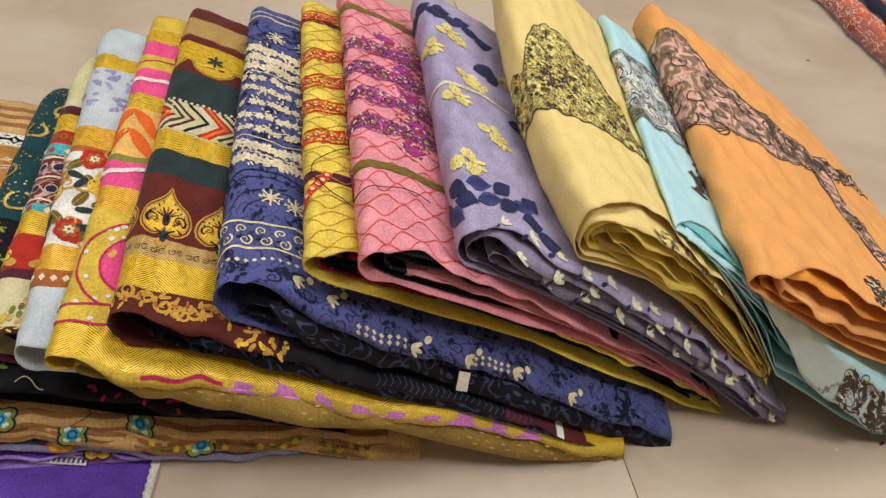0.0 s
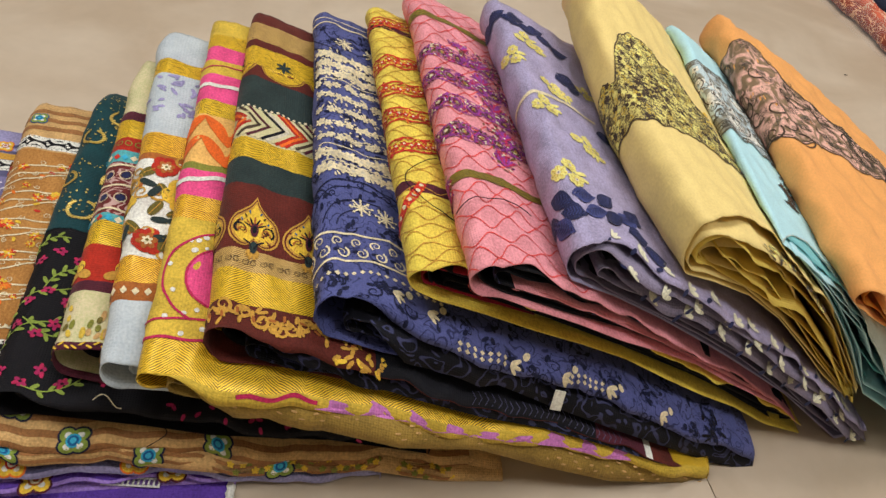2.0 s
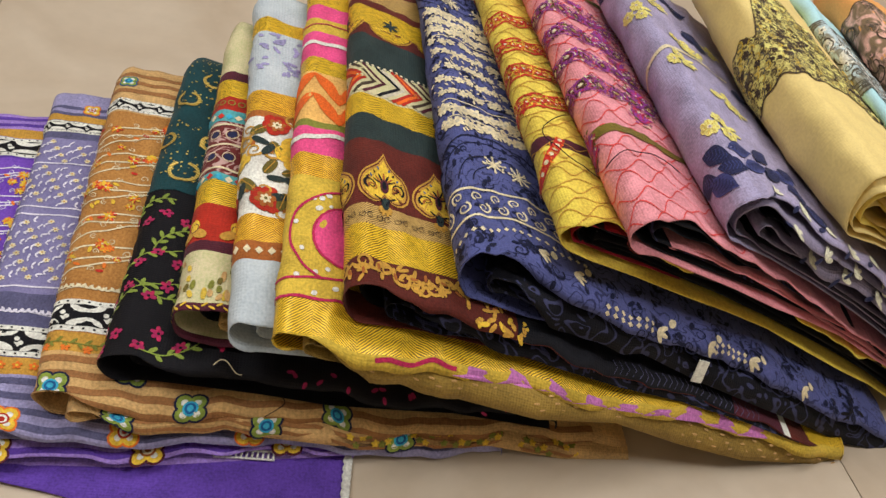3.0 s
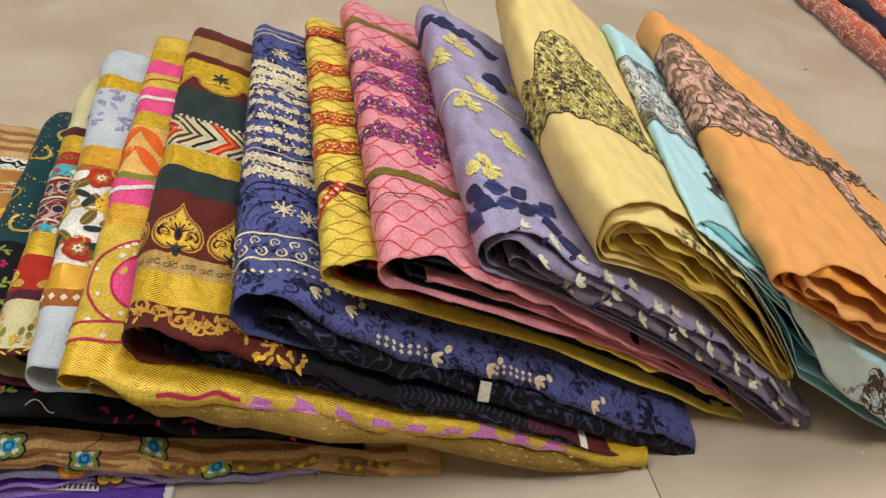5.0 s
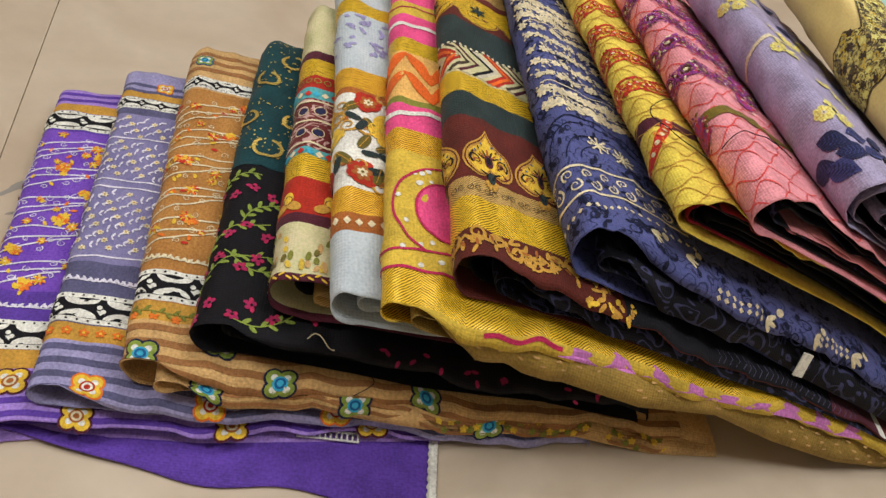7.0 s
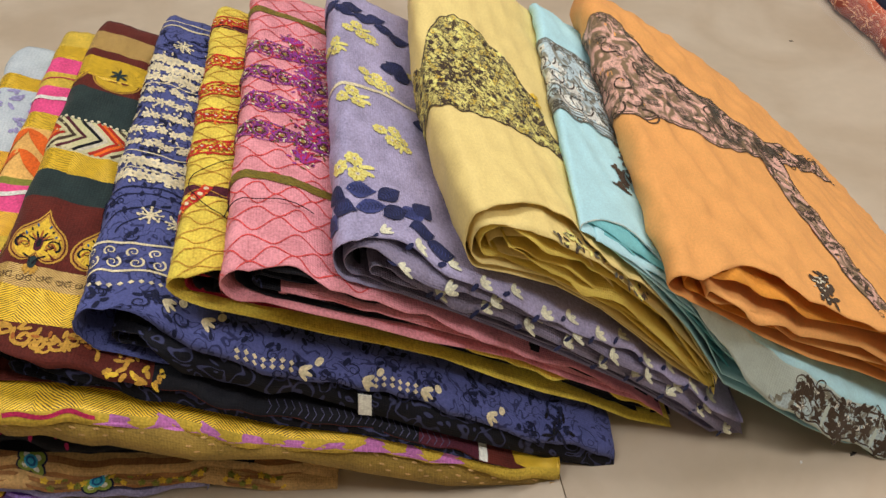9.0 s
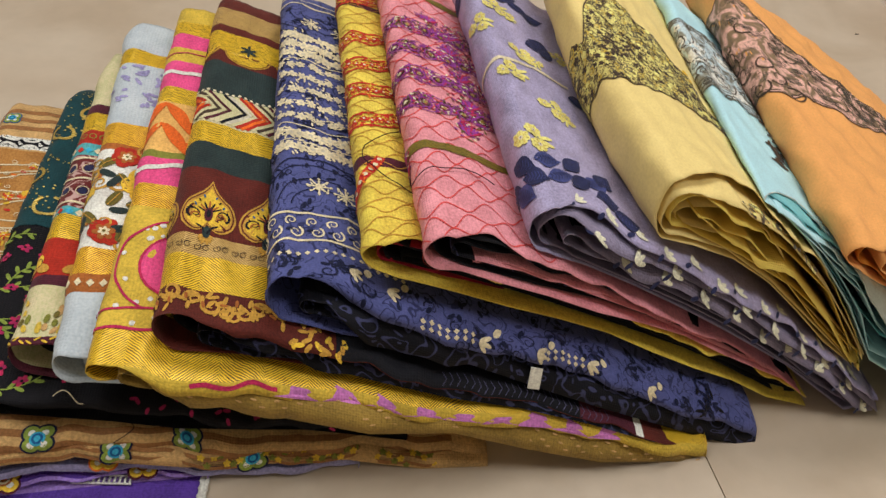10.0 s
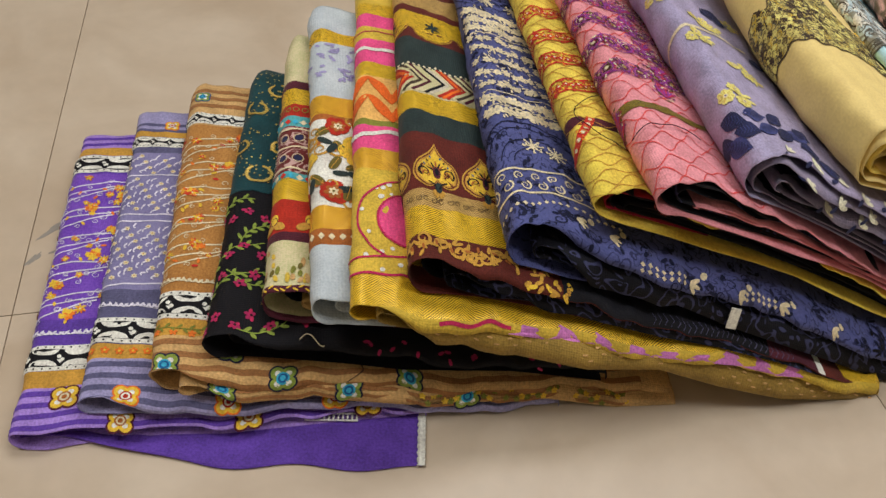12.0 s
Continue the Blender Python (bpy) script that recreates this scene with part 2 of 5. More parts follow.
def surface(key, a, b, layer=1.0, lift=0.0):
    """The point of the sheet at a metres from the front along the fold and b metres from the fold's top (minus: round the fold
    to the underside). layer: 1 the outer sheet, less for the sheets folded inside."""
    k = KINDS[key]
    a, b = np.broadcast_arrays(np.asarray(a, float), np.asarray(b, float))
    length = np.linalg.norm(k["b"] - k["f"])
    u = np.clip(a / length, 0, 1)
    _, left, right = bil(k, u, np.zeros_like(u))
    run = np.linalg.norm(right - left, axis=-1)
    zt0 = top_z(k, u, np.zeros_like(u))
    zb0 = np.maximum(support_z(k["order"], left[..., 0], left[..., 1]), zt0 - k["thick"])
    half0 = np.maximum((zt0 - zb0) / 2, 0.003) * layer
    bulge = np.minimum(half0, 0.017) * k["puff"]
    inset = (1 - layer) * 0.03
    arc = math.pi * (half0 + bulge) / 2
    q = np.where(b >= 0, b, np.where(b < -arc, -b - arc, 0)) / run + inset / run
    q = np.clip(q, 0, 1)
    p, _, _ = bil(k, u, q)
    zt = top_z(k, u, q)
    zb = np.clip(support_z(k["order"], p[..., 0], p[..., 1]), zt - k["thick"], zt - 0.002)
    mid, half = (zt + zb) / 2, (zt - zb) / 2 * layer
    ang = math.pi / 2 + np.clip(-b / np.maximum(arc, 1e-6), 0, 1) * math.pi
    z = mid + half * np.sin(ang)
    side = (right - left) / run[..., None]
    out = p.copy()
    out[..., 0] += side[..., 0] * np.cos(ang) * bulge * np.where(b < 0, 1, 0)
    out[..., 2] = z
    # uneven front edge, and inner sheets that sag unevenly
    seed = k["order"] * 1.7 + layer * 9.0
    wave = np.sin(b * 31 + seed) * 0.6 + np.sin(b * 83 + seed * 2.1) * 0.3 + np.sin(b * 170 + seed * 3.3) * 0.15
    out[..., 1] -= (1 - u) ** 6 * wave * (0.0035 + 0.0025 * np.clip(b / 0.15, 0, 1))
    ripple = np.sin(b * 61 + seed * 1.9) * 0.5 + np.sin(b * 149 + seed) * 0.35 + np.sin(b * 290 + seed * 0.7) * 0.2
    out[..., 2] -= (1 - u) ** 10 * (0.5 + 0.5 * ripple) * np.minimum(0.004, (zt - zb) * 0.3) * np.clip((b - 0.03) / 0.06, 0, 1)
    if layer < 1:
        out[..., 2] += (np.sin(b * 33 + seed * 1.3) * 0.28 + np.sin(b * 97 + seed) * 0.12 - 0.2) * (1 - layer) * (zt - zb) / 2 * (1 - u)
        out[..., 1] -= (1 - u) ** 8 * k["fore"]
    # the top sheet's edge drawn back over the open mouth
    if layer == 1.0:
        n0, n1, depth = k["notch"]
        out[..., 1] += depth * np.sin(math.pi * np.clip((b - n0) / (n1 - n0), 0, 1)) * (1 - u) ** 6
    # the top turns down over the front
    turn = np.clip(-a, 0, None) * np.clip((b - k["mouth"]) / (0.02 + k["mouth"]), 0, 1)
    round_r = 0.009
    phi = np.minimum(turn / round_r, 1.35)
    rest = np.maximum(turn - 1.35 * round_r, 0)
    out[..., 1] -= round_r * np.sin(phi) + rest * math.cos(1.35)
    out[..., 2] -= np.minimum(round_r * (1 - np.cos(phi)) + rest * math.sin(1.35), np.maximum(zt - zb - 0.003, 0.0))
    c = crease(k, a, np.maximum(b, -0.05)) * np.clip((zt - zb) / 0.016, 0, 1)
    # outward direction in the section
    slope = np.arctan2((right - left)[..., 2], np.hypot((right - left)[..., 0], (right - left)[..., 1]))
    nx = np.where(b < 0, np.cos(ang), np.sin(-slope))
    nz = np.where(b < 0, np.sin(ang), np.cos(slope))
    out[..., 0] += nx * (c + lift)
    out[..., 2] += nz * (c + lift)
    return out


def sheet(key, name, mats, bands, b0, b1, parent, layer=1.0, a0=0.0, a1=None, na=78, nb=60, thick=0.0006):
    """One sheet of a folded cloth between b0 and b1, its cross bands told by the distance from the front."""
    k = KINDS[key]
    full = np.linalg.norm(k["b"] - k["f"])
    a1 = full if a1 is None else a1
    cuts = [e for e, _ in bands if a0 < e < a1]
    av = np.unique(np.concatenate([np.linspace(a0, a1, na), cuts]))
    near = np.linspace(max(b0, -0.07), min(b1, 0.11), int(nb * 0.75))
    side = np.linspace(0.11, b1, 56) if layer == 1.0 else near[:1]
    bv = np.unique(np.concatenate([np.linspace(b0, b1, max(4, nb // 3)), near, side]))
    A, B = np.meshgrid(av, bv, indexing="ij")
    P = surface(key, A, B, layer)
    nA, nB = A.shape
    idx = np.arange(nA * nB).reshape(nA, nB)
    faces = np.stack([idx[:-1, :-1], idx[:-1, 1:], idx[1:, 1:], idx[1:, :-1]], -1).reshape(-1, 4)
    amid = np.repeat((av[:-1] + av[1:]) / 2, nB - 1)
    ends = np.array([e for e, _ in bands])
    which = np.array([m for _, m in bands])[np.clip(np.searchsorted(ends, amid), 0, len(bands) - 1)]
    ob = mesh_object(name, P.reshape(-1, 3), [tuple(int(i) for i in f) for f in faces], mats, which, np.stack([A.ravel(), B.ravel()], -1))
    s = ob.modifiers.new("thickness", "SOLIDIFY")
    s.thickness, s.offset = thick, -1.0
    return under(ob, parent)


# ---- printing and embroidery on the sheets ----
class Ink:
    """Flat shapes drawn in a sheet's own metres (a from the front, b from the fold's top) and laid on the sheet a hair above it."""

    def __init__(self, key, layer=1.0):
        self.key, self.layer, self.parts, self.motif = key, layer, {}, None
        self.count = 0

    def start(self, name):
        """What follows is one motif, a part of its own, until stop()."""
        self.count += 1
        self.motif = (self.count, name)

    def stop(self):
        self.motif = None

    def put(self, m, pts, faces, lift):
        v, f, h, w = self.parts.setdefault(self.motif or m, ([], [], [], []))
        n = len(v)
        v.extend(pts)
        h.extend([lift] * len(pts))
        f.extend([tuple(i + n for i in face) for face in faces])
        w.extend([m] * len(faces))

    def fill(self, m, poly, lift=0.0009, rings=3):
        p = np.array(poly, float)
        c, n = p.mean(0), len(p)
        pts, faces = [tuple(c)], []
        for r in range(1, rings + 1):
            pts.extend(map(tuple, c + (p - c) * r / rings))
        for i in range(n):
            j = (i + 1) % n
            faces.append((0, 1 + i, 1 + j))
            for r in range(rings - 1):
                faces.append((1 + r * n + i, 1 + (r + 1) * n + i, 1 + (r + 1) * n + j, 1 + r * n + j))
        self.put(m, pts, faces, lift)

    def stroke(self, m, pts, width, lift=0.0011, closed=False, taper=False):
        p = np.array(pts, float)
        if closed:
            p = np.vstack([p, p[:1]])
        d = np.gradient(p, axis=0)
        d /= np.maximum(np.linalg.norm(d, axis=1), 1e-9)[:, None]
        nrm = np.stack([-d[:, 1], d[:, 0]], -1)
        w = np.full(len(p), width / 2)
        if taper:
            w = w * np.linspace(1, 0.25, len(p))
        v = list(map(tuple, p + nrm * w[:, None])) + list(map(tuple, p - nrm * w[:, None]))
        n = len(p)
        self.put(m, v, [(i, i + 1, n + i + 1, n + i) for i in range(n - 1)], lift)

    def disc(self, m, a, b, r, lift=0.0011, n=10, wob=0.0):
        t = np.arange(n) / n * 2 * math.pi
        rr = r * (1 + wob * np.sin(t * 3 + a * 900))
        self.fill(m, np.stack([a + rr * np.cos(t), b + rr * np.sin(t)], -1), lift, 1 if r < 0.004 else 3)

    def ring(self, m, a, b, r, width, lift=0.0012, n=28, span=(0, 2 * math.pi)):
        t = np.linspace(*span, n)
        self.stroke(m, np.stack([a + r * np.cos(t), b + r * np.sin(t)], -1), width, lift)

    def petal(self, m, a, b, ang, length, wide, lift=0.0012, n=8):
        t = np.linspace(0, math.pi, n)
        x = np.concatenate([length * (1 - np.cos(t)) / 2, length * (1 - np.cos(t[::-1]))[1:-1] / 2])
        y = np.concatenate([wide / 2 * np.sin(t) ** 0.8, -wide / 2 * np.sin(t[::-1])[1:-1] ** 0.8])
        c, s = math.cos(ang), math.sin(ang)
        self.fill(m, np.stack([a + x * c - y * s, b + x * s + y * c], -1), lift, 2)

    def leaf(self, m, a, b, ang, length, wide, lift=0.0012):
        """A broad leaf with a point at both ends."""
        t = np.linspace(0, 1, 9)
        w = wide / 2 * np.sin(math.pi * t ** 0.85) ** 1.25
        x, y = np.concatenate([t, t[-2:0:-1]]) * length, np.concatenate([w, -w[-2:0:-1]])
        c, s = math.cos(ang), math.sin(ang)
        self.fill(m, np.stack([a + x * c - y * s, b + x * s + y * c], -1), lift, 2)

    def flower(self, m, a, b, r, n=6, mid=None, turn=0.0, wide=0.9, lift=0.0012):
        for i in range(n):
            self.petal(m, a, b, turn + i * 2 * math.pi / n, r, r * wide * 2.4 / n * 1.6, lift + 0.0001 * (i % 2))
        if mid:
            self.disc(mid, a, b, r * 0.3, lift + 0.0004, 8)

    def curl(self, m, a, b, ang, size, width, hand=1, lift=0.0012, turns=1.3):
        t = np.linspace(0, 1, 16)
        th = ang + hand * t * turns * 2 * math.pi
        rad = size * (1 - 0.8 * t)
        ca, cb = a + size * math.cos(ang + math.pi), b + size * math.sin(ang + math.pi)
        self.stroke(m, np.stack([ca + rad * np.cos(th), cb + rad * np.sin(th)], -1), width, lift, taper=True)

    def band(self, m, a0, a1, b0=-0.045, b1=0.09, lift=0.0006, wob=0.0, freq=60.0, step=0.004):
        bs = np.arange(b0, b1 + step, step)
        w = wob * np.sin(bs * freq)
        rows = max(2, int((a1 - a0) / 0.004) + 2)
        v = [(a + wi, bi) for a in np.linspace(a0, a1, rows) for wi, bi in zip(w, bs)]
        n = len(bs)
        self.put(m, v, [(r * n + i, r * n + i + 1, r * n + n + i + 1, r * n + n + i) for r in range(rows - 1) for i in range(n - 1)], lift)

    def line(self, m, a, b0=-0.045, b1=0.09, width=0.0012, wob=0.0, freq=60.0, lift=0.001, slant=0.0):
        bs = np.arange(b0, b1, 0.0035)
        self.stroke(m, np.stack([a + slant * bs + wob * np.sin(bs * freq), bs], -1), width, lift)

    def stitches(self, m, spots, size, rng, lift=0.0013):
        """Short satin stitches lying every way round the given spots."""
        for a, b in spots:
            self.petal(m, a, b, rng.uniform(0, 6.28), size * rng.uniform(0.7, 1.4), size * 0.45, lift + rng.uniform(0, 0.0006), 4)

    def finish(self, parent, names):
        for key, (v, f, h, w) in self.parts.items():
            ab, hh = np.array(v), np.array(h) * 0.65
            P = surface(self.key, ab[:, 0], ab[:, 1], self.layer, hh)
            mats = list(dict.fromkeys(w))
            one = isinstance(key, tuple)
            ob = mesh_object(key[1] if one else names.get(key.name, "print"), P, f, mats, [mats.index(m) for m in w], ab, smooth=False)
            under(ob, parent)
            if not one:
                tagged(ob, kind="stuff")
        self.parts = {}


# cloth colours
C = {}


def dye(key, rgb, thin=0.0, **kw):
    C[key] = m = cloth(key, rgb, **kw)
    if thin:
        n, l = m.node_tree.nodes, m.node_tree.links
        b, back, mix = n["Principled BSDF"], n.new("ShaderNodeBsdfTranslucent"), n.new("ShaderNodeMixShader")
        l.new(b.inputs["Base Color"].links[0].from_socket, back.inputs["Color"])
        mix.inputs[0].default_value = thin
        l.new(b.outputs[0], mix.inputs[1])
        l.new(back.outputs[0], mix.inputs[2])
        l.new(mix.outputs[0], n["Material Output"].inputs["Surface"])
    return m


def add_lines(m, rgb, scale=60.0, freq=9.0, thr=0.72, soft=0.06, stretch=(1, 1, 1)):
    """A scrolling print or lace: contour lines of a noise, in the sheet's own metres, over the dye of m."""
    n, l = m.node_tree.nodes, m.node_tree.links
    b = n["Principled BSDF"]
    old = b.inputs["Base Color"].links[0].from_socket
    uv = n.new("ShaderNodeUVMap")
    uv.uv_map = "sheet"
    mp = n.new("ShaderNodeMapping")
    mp.inputs["Scale"].default_value = stretch
    l.new(uv.outputs[0], mp.inputs["Vector"])
    t = n.new("ShaderNodeTexNoise")
    t.inputs["Scale"].default_value, t.inputs["Detail"].default_value, t.inputs["Distortion"].default_value = scale, 1.0, 0.9
    l.new(mp.outputs[0], t.inputs["Vector"])
    mu = n.new("ShaderNodeMath")
    mu.operation = "MULTIPLY"
    mu.inputs[1].default_value = freq * 6.28
    l.new(t.outputs[0], mu.inputs[0])
    sn = n.new("ShaderNodeMath")
    sn.operation = "SINE"
    l.new(mu.outputs[0], sn.inputs[0])
    mr = n.new("ShaderNodeMapRange")
    mr.inputs[1].default_value, mr.inputs[2].default_value = thr - soft, thr + soft
    l.new(sn.outputs[0], mr.inputs[0])
    mix = n.new("ShaderNodeMix")
    mix.data_type = "RGBA"
    l.new(mr.outputs[0], mix.inputs[0])
    l.new(old, mix.inputs[6])
    mix.inputs[7].default_value = srgb(*rgb)
    l.new(mix.outputs[2], b.inputs["Base Color"])
    return m


def zari(key, rgb, dark, pitch=320.0, metal=0.25, turn=0.7):
    """Metal-thread brocade: zigzag ribs of bright thread over a darker ground."""
    m, n, l, b = nodes_of(key)
    uv = n.new("ShaderNodeUVMap")
    uv.uv_map = "sheet"
    ribs = []
    for sgn in (1, -1):
        mp = n.new("ShaderNodeMapping")
        mp.inputs["Rotation"].default_value = (0, 0, sgn * turn)
        l.new(uv.outputs[0], mp.inputs["Vector"])
        w = n.new("ShaderNodeTexWave")
        w.inputs["Scale"].default_value, w.inputs["Distortion"].default_value, w.inputs["Detail"].default_value = pitch / 3.14, 3.5, 3
        l.new(mp.outputs[0], w.inputs["Vector"])
        ribs.append(w)
    sel = n.new("ShaderNodeTexWave")
    sel.bands_direction = "Y"
    sel.inputs["Scale"].default_value = 5.0
    l.new(uv.outputs[0], sel.inputs["Vector"])
    gt = n.new("ShaderNodeMath")
    gt.operation = "GREATER_THAN"
    gt.inputs[1].default_value = 0.5
    l.new(sel.outputs["Fac"], gt.inputs[0])
    pick = n.new("ShaderNodeMix")
    l.new(gt.outputs[0], pick.inputs[0])
    l.new(ribs[0].outputs["Fac"], pick.inputs[2])
    l.new(ribs[1].outputs["Fac"], pick.inputs[3])
    wear = n.new("ShaderNodeTexNoise")
    wear.inputs["Scale"].default_value, wear.inputs["Detail"].default_value = 190.0, 5
    l.new(uv.outputs[0], wear.inputs["Vector"])
    ad = n.new("ShaderNodeMath")
    ad.operation = "ADD"
    l.new(pick.outputs[0], ad.inputs[0])
    l.new(wear.outputs[0], ad.inputs[1])
    r = n.new("ShaderNodeValToRGB")
    r.color_ramp.elements[0].position, r.color_ramp.elements[0].color = 0.6, srgb(*dark)
    r.color_ramp.elements[1].position, r.color_ramp.elements[1].color = 1.02, srgb(*rgb)
    l.new(ad.outputs[0], r.inputs[0])
    l.new(r.outputs[0], b.inputs["Base Color"])
    bp = n.new("ShaderNodeBump")
    bp.inputs["Strength"].default_value, bp.inputs["Distance"].default_value = 0.22, 0.0006
    l.new(ad.outputs[0], bp.inputs["Height"])
    l.new(bp.outputs[0], b.inputs["Normal"])
    b.inputs["Metallic"].default_value, b.inputs["Roughness"].default_value = metal, 0.42
    C[key] = m
    return m


def tint(code):
    return tuple(int(code[k:k + 2], 16) for k in (0, 2, 4))


for key, rgb, kw in [
    ("purple_dye", "8054be", dict(second=tint("6034a0"), spots=26)), ("violet", "603ea0", {}), ("lavender", "a886d6", {}),
    ("mauve_dye", "8c86ac", dict(second=tint("6e6892"), spots=26)), ("slate", "5c5a7a", {}), ("pale_mauve", "9e98be", {}),
    ("tan_dye", "c48c48", dict(second=tint("96622c"), spots=24)), ("sand", "d0a66a", {}), ("cocoa", "9e6c3e", {}),
    # this black dyes real cloth and prints, and paints shade inside some folds
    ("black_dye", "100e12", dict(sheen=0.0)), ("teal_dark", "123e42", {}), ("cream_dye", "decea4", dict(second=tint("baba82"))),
    ("brick", "b22c1a", {}), ("plum", "541e2c", {}), ("aqua", "56a6a8", {}), ("ice", "c8cfd0", dict(second=tint("aab4b8"), spots=30, weave=700)),
    ("white_dye", "ece6d8", {}), ("rust", "aa622a", {}), ("mustard", "d8b642", {}), ("hot_pink", "f05288", {}),
    ("moss", "808032", {}), ("peach", "f4b664", {}), ("tangerine", "f06a22", {}), ("magenta", "bc2854", {}),
    ("orchid", "ce7cbe", {}), ("maroon_dye", "602218", {}), ("pine", "283634", {}), ("ochre", "c8963c", {}),
    ("charcoal", "16161c", dict(sheen=0.0)), ("indigo_dye", "585d94", dict(second=tint("454b7a"))), ("navy", "1a1e3a", dict(sheen=0.0)),
    ("lemon_dye", "f4d052", {}), ("wine", "8c1022", {}), ("rose_dye", "f4989e", {}), ("coral", "e24e4a", {}),
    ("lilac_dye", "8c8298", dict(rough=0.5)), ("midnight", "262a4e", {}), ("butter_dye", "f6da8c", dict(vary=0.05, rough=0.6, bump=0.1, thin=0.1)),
    # first entry: butter yellow deepened to paint light bounced between its folds
    ("gold_silk", "fcd866", dict(vary=0.06, rough=0.55, thin=0.15)), ("sky_dye", "bee8ec", dict(vary=0.05, bump=0.1, thin=0.1)), ("lagoon", "88d2d4", dict(vary=0.06, thin=0.15)),
    ("orange_dye", "f2ac62", dict(vary=0.05, bump=0.1, thin=0.1)), ("amber", "f6a23e", dict(vary=0.06, thin=0.15)), ("mint", "d0dcd2", dict(vary=0.05, thin=0.1)),
    ("thread_gold", "ecbe3c", {}), ("thread_cream", "e8d8b0", {}), ("thread_white", "e2dcec", {}), ("thread_orange", "ec7828", {}),
    ("thread_red", "c83224", {}), ("thread_purple", "963a8e", {}), ("leaf_blue", "3e4478", {}), ("tulip", "e8e2c4", {}), ("thread_olive", "6c6028", {}), ("thread_green", "8a9c40", {}),
    ("thread_pink", "a82456", {}), ("thread_yellow", "f0de82", {}), ("turquoise", "3caac8", {}), ("ink_blue", "1a5a8c", {}),
    ("lace_brown", "4a3a2c", {}), ("lace_grey", "605c50", {}), ("lace_pale", "cec4aa", {}),
]:
    dye(key, tint(rgb), **kw)
add_lines(C["indigo_dye"], (44, 48, 88), 70, 4, 0.82)
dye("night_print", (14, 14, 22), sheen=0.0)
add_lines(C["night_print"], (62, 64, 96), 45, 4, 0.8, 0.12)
dye("maroon_floral", (92, 34, 24))
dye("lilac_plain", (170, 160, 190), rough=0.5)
dye("kantha_dye", (112, 42, 40))
add_lines(C["kantha_dye"], (196, 160, 150), 90, 4, 0.8, stretch=(1, 0.5, 1))
dye("mustard_print", (204, 158, 70))
add_lines(C["mustard_print"], (96, 84, 40), 80, 4, 0.75)
dye("mustard_back", (158, 128, 58))
dye("butter_lace", (222, 202, 116))
add_lines(C["butter_lace"], (84, 70, 46), 170, 4, 0.1, 0.9)
dye("sky_lace", (196, 214, 216))
add_lines(C["sky_lace"], (136, 132, 114), 60, 3, 0.3, 0.7)
dye("orange_lace", (230, 178, 158))
add_lines(C["orange_lace"], (132, 108, 80), 60, 3, 0.0, 0.8)
zari("zari_yellow", (252, 206, 46), (84, 50, 8), 560)
zari("zari_red", (252, 198, 50), (124, 44, 16), 560)
zari("zari_old", (214, 176, 100), (120, 84, 44), 600)
zari("zari_green", (150, 128, 44), (70, 66, 30), 700)
zari("sequin_gold", (250, 226, 130), (200, 160, 50), 400, 0.9)
NAMES = {"lace_brown": "lace", "lace_grey": "lace", "lace_pale": "lace", "sequin_gold": "sequin_work"}
NAMES.update({k: "embroidery" for k in C if k.startswith("thread_")})


# ---- the folded cloths ----
GROUP = "fan of folded cloths on the floor"


def folded(key, label, bands, inner, reach=0.45, deep=-0.5, short=None):
    """A folded cloth: its outer sheet in cross bands and the sheets folded inside. inner: layer, colour, how far it
    stands back. In lemon, rose and lilac the black ones paint the shade of the gaps.
    """
    thing = tagged(new("folded_cloth"), label, "folded cloth", GROUP)
    mats = []
    for _, m in bands:
        if C[m] not in mats:
            mats.append(C[m])
    lip = KINDS[key]["lip"]
    sheet(key, "outer_sheet", mats, [(e, mats.index(C[m])) for e, m in bands], deep, reach, thing, a0=-lip)
    for layer, colour, back, *own in inner:
        far = own[0] if own else short
        sheet(key, "inner_sheet", [C[colour]], [(9, 0)], -far if far else deep, far or reach - 0.01, thing, layer=layer, a0=back if back < 0 else back + 0.007, a1=0.2, na=22, nb=48)
    return thing


def bw_band(ink, a0, a1, b0=-0.05, b1=0.09):
    """Black border with white lotus ovals, hearts and a beaded edge."""
    ink.start("lotus_border")
    m = (a0 + a1) / 2
    h = a1 - a0
    ink.band(C["white_dye"], a0, a1, b0, b1, 0.0005)
    ink.band(C["black_dye"], a0 + h * 0.16, a1 - h * 0.16, b0, b1, 0.0008)
    step = h * 1.05
    b = b0
    while b < b1:
        for s in (1, -1):
            t = np.linspace(0, math.pi, 9)
            ink.fill(C["white_dye"], np.stack([m + s * (h * 0.33 - h * 0.25 * np.sin(t)), b + step * 0.43 * np.cos(t)], -1), 0.0011, 2)
            ink.disc(C["white_dye"], m - s * h * 0.06, b + step / 2 + s * h * 0.055, h * 0.075, 0.0012, 7)
        ink.fill(C["white_dye"], [(m - h * 0.06, b + step / 2 - h * 0.11), (m - h * 0.06, b + step / 2 + h * 0.11), (m - h * 0.2, b + step / 2)], 0.0012, 1)
        for i in range(4):
            for s in (1, -1):
                ink.disc(C["black_dye"], m + s * h * 0.42, b + step * i / 4, h * 0.035, 0.0011, 6)
        b += step
    ink.stop()


def stripes(ink, a0, a1, pale, dark, n, b0=-0.06, b1=0.42):
    for i in range(n):
        x = a0 + (a1 - a0) * (i + 0.25) / n
        ink.band(C[dark], x, x + (a1 - a0) / n * 0.45, b0, b1, 0.0005, 0.0006, 40)


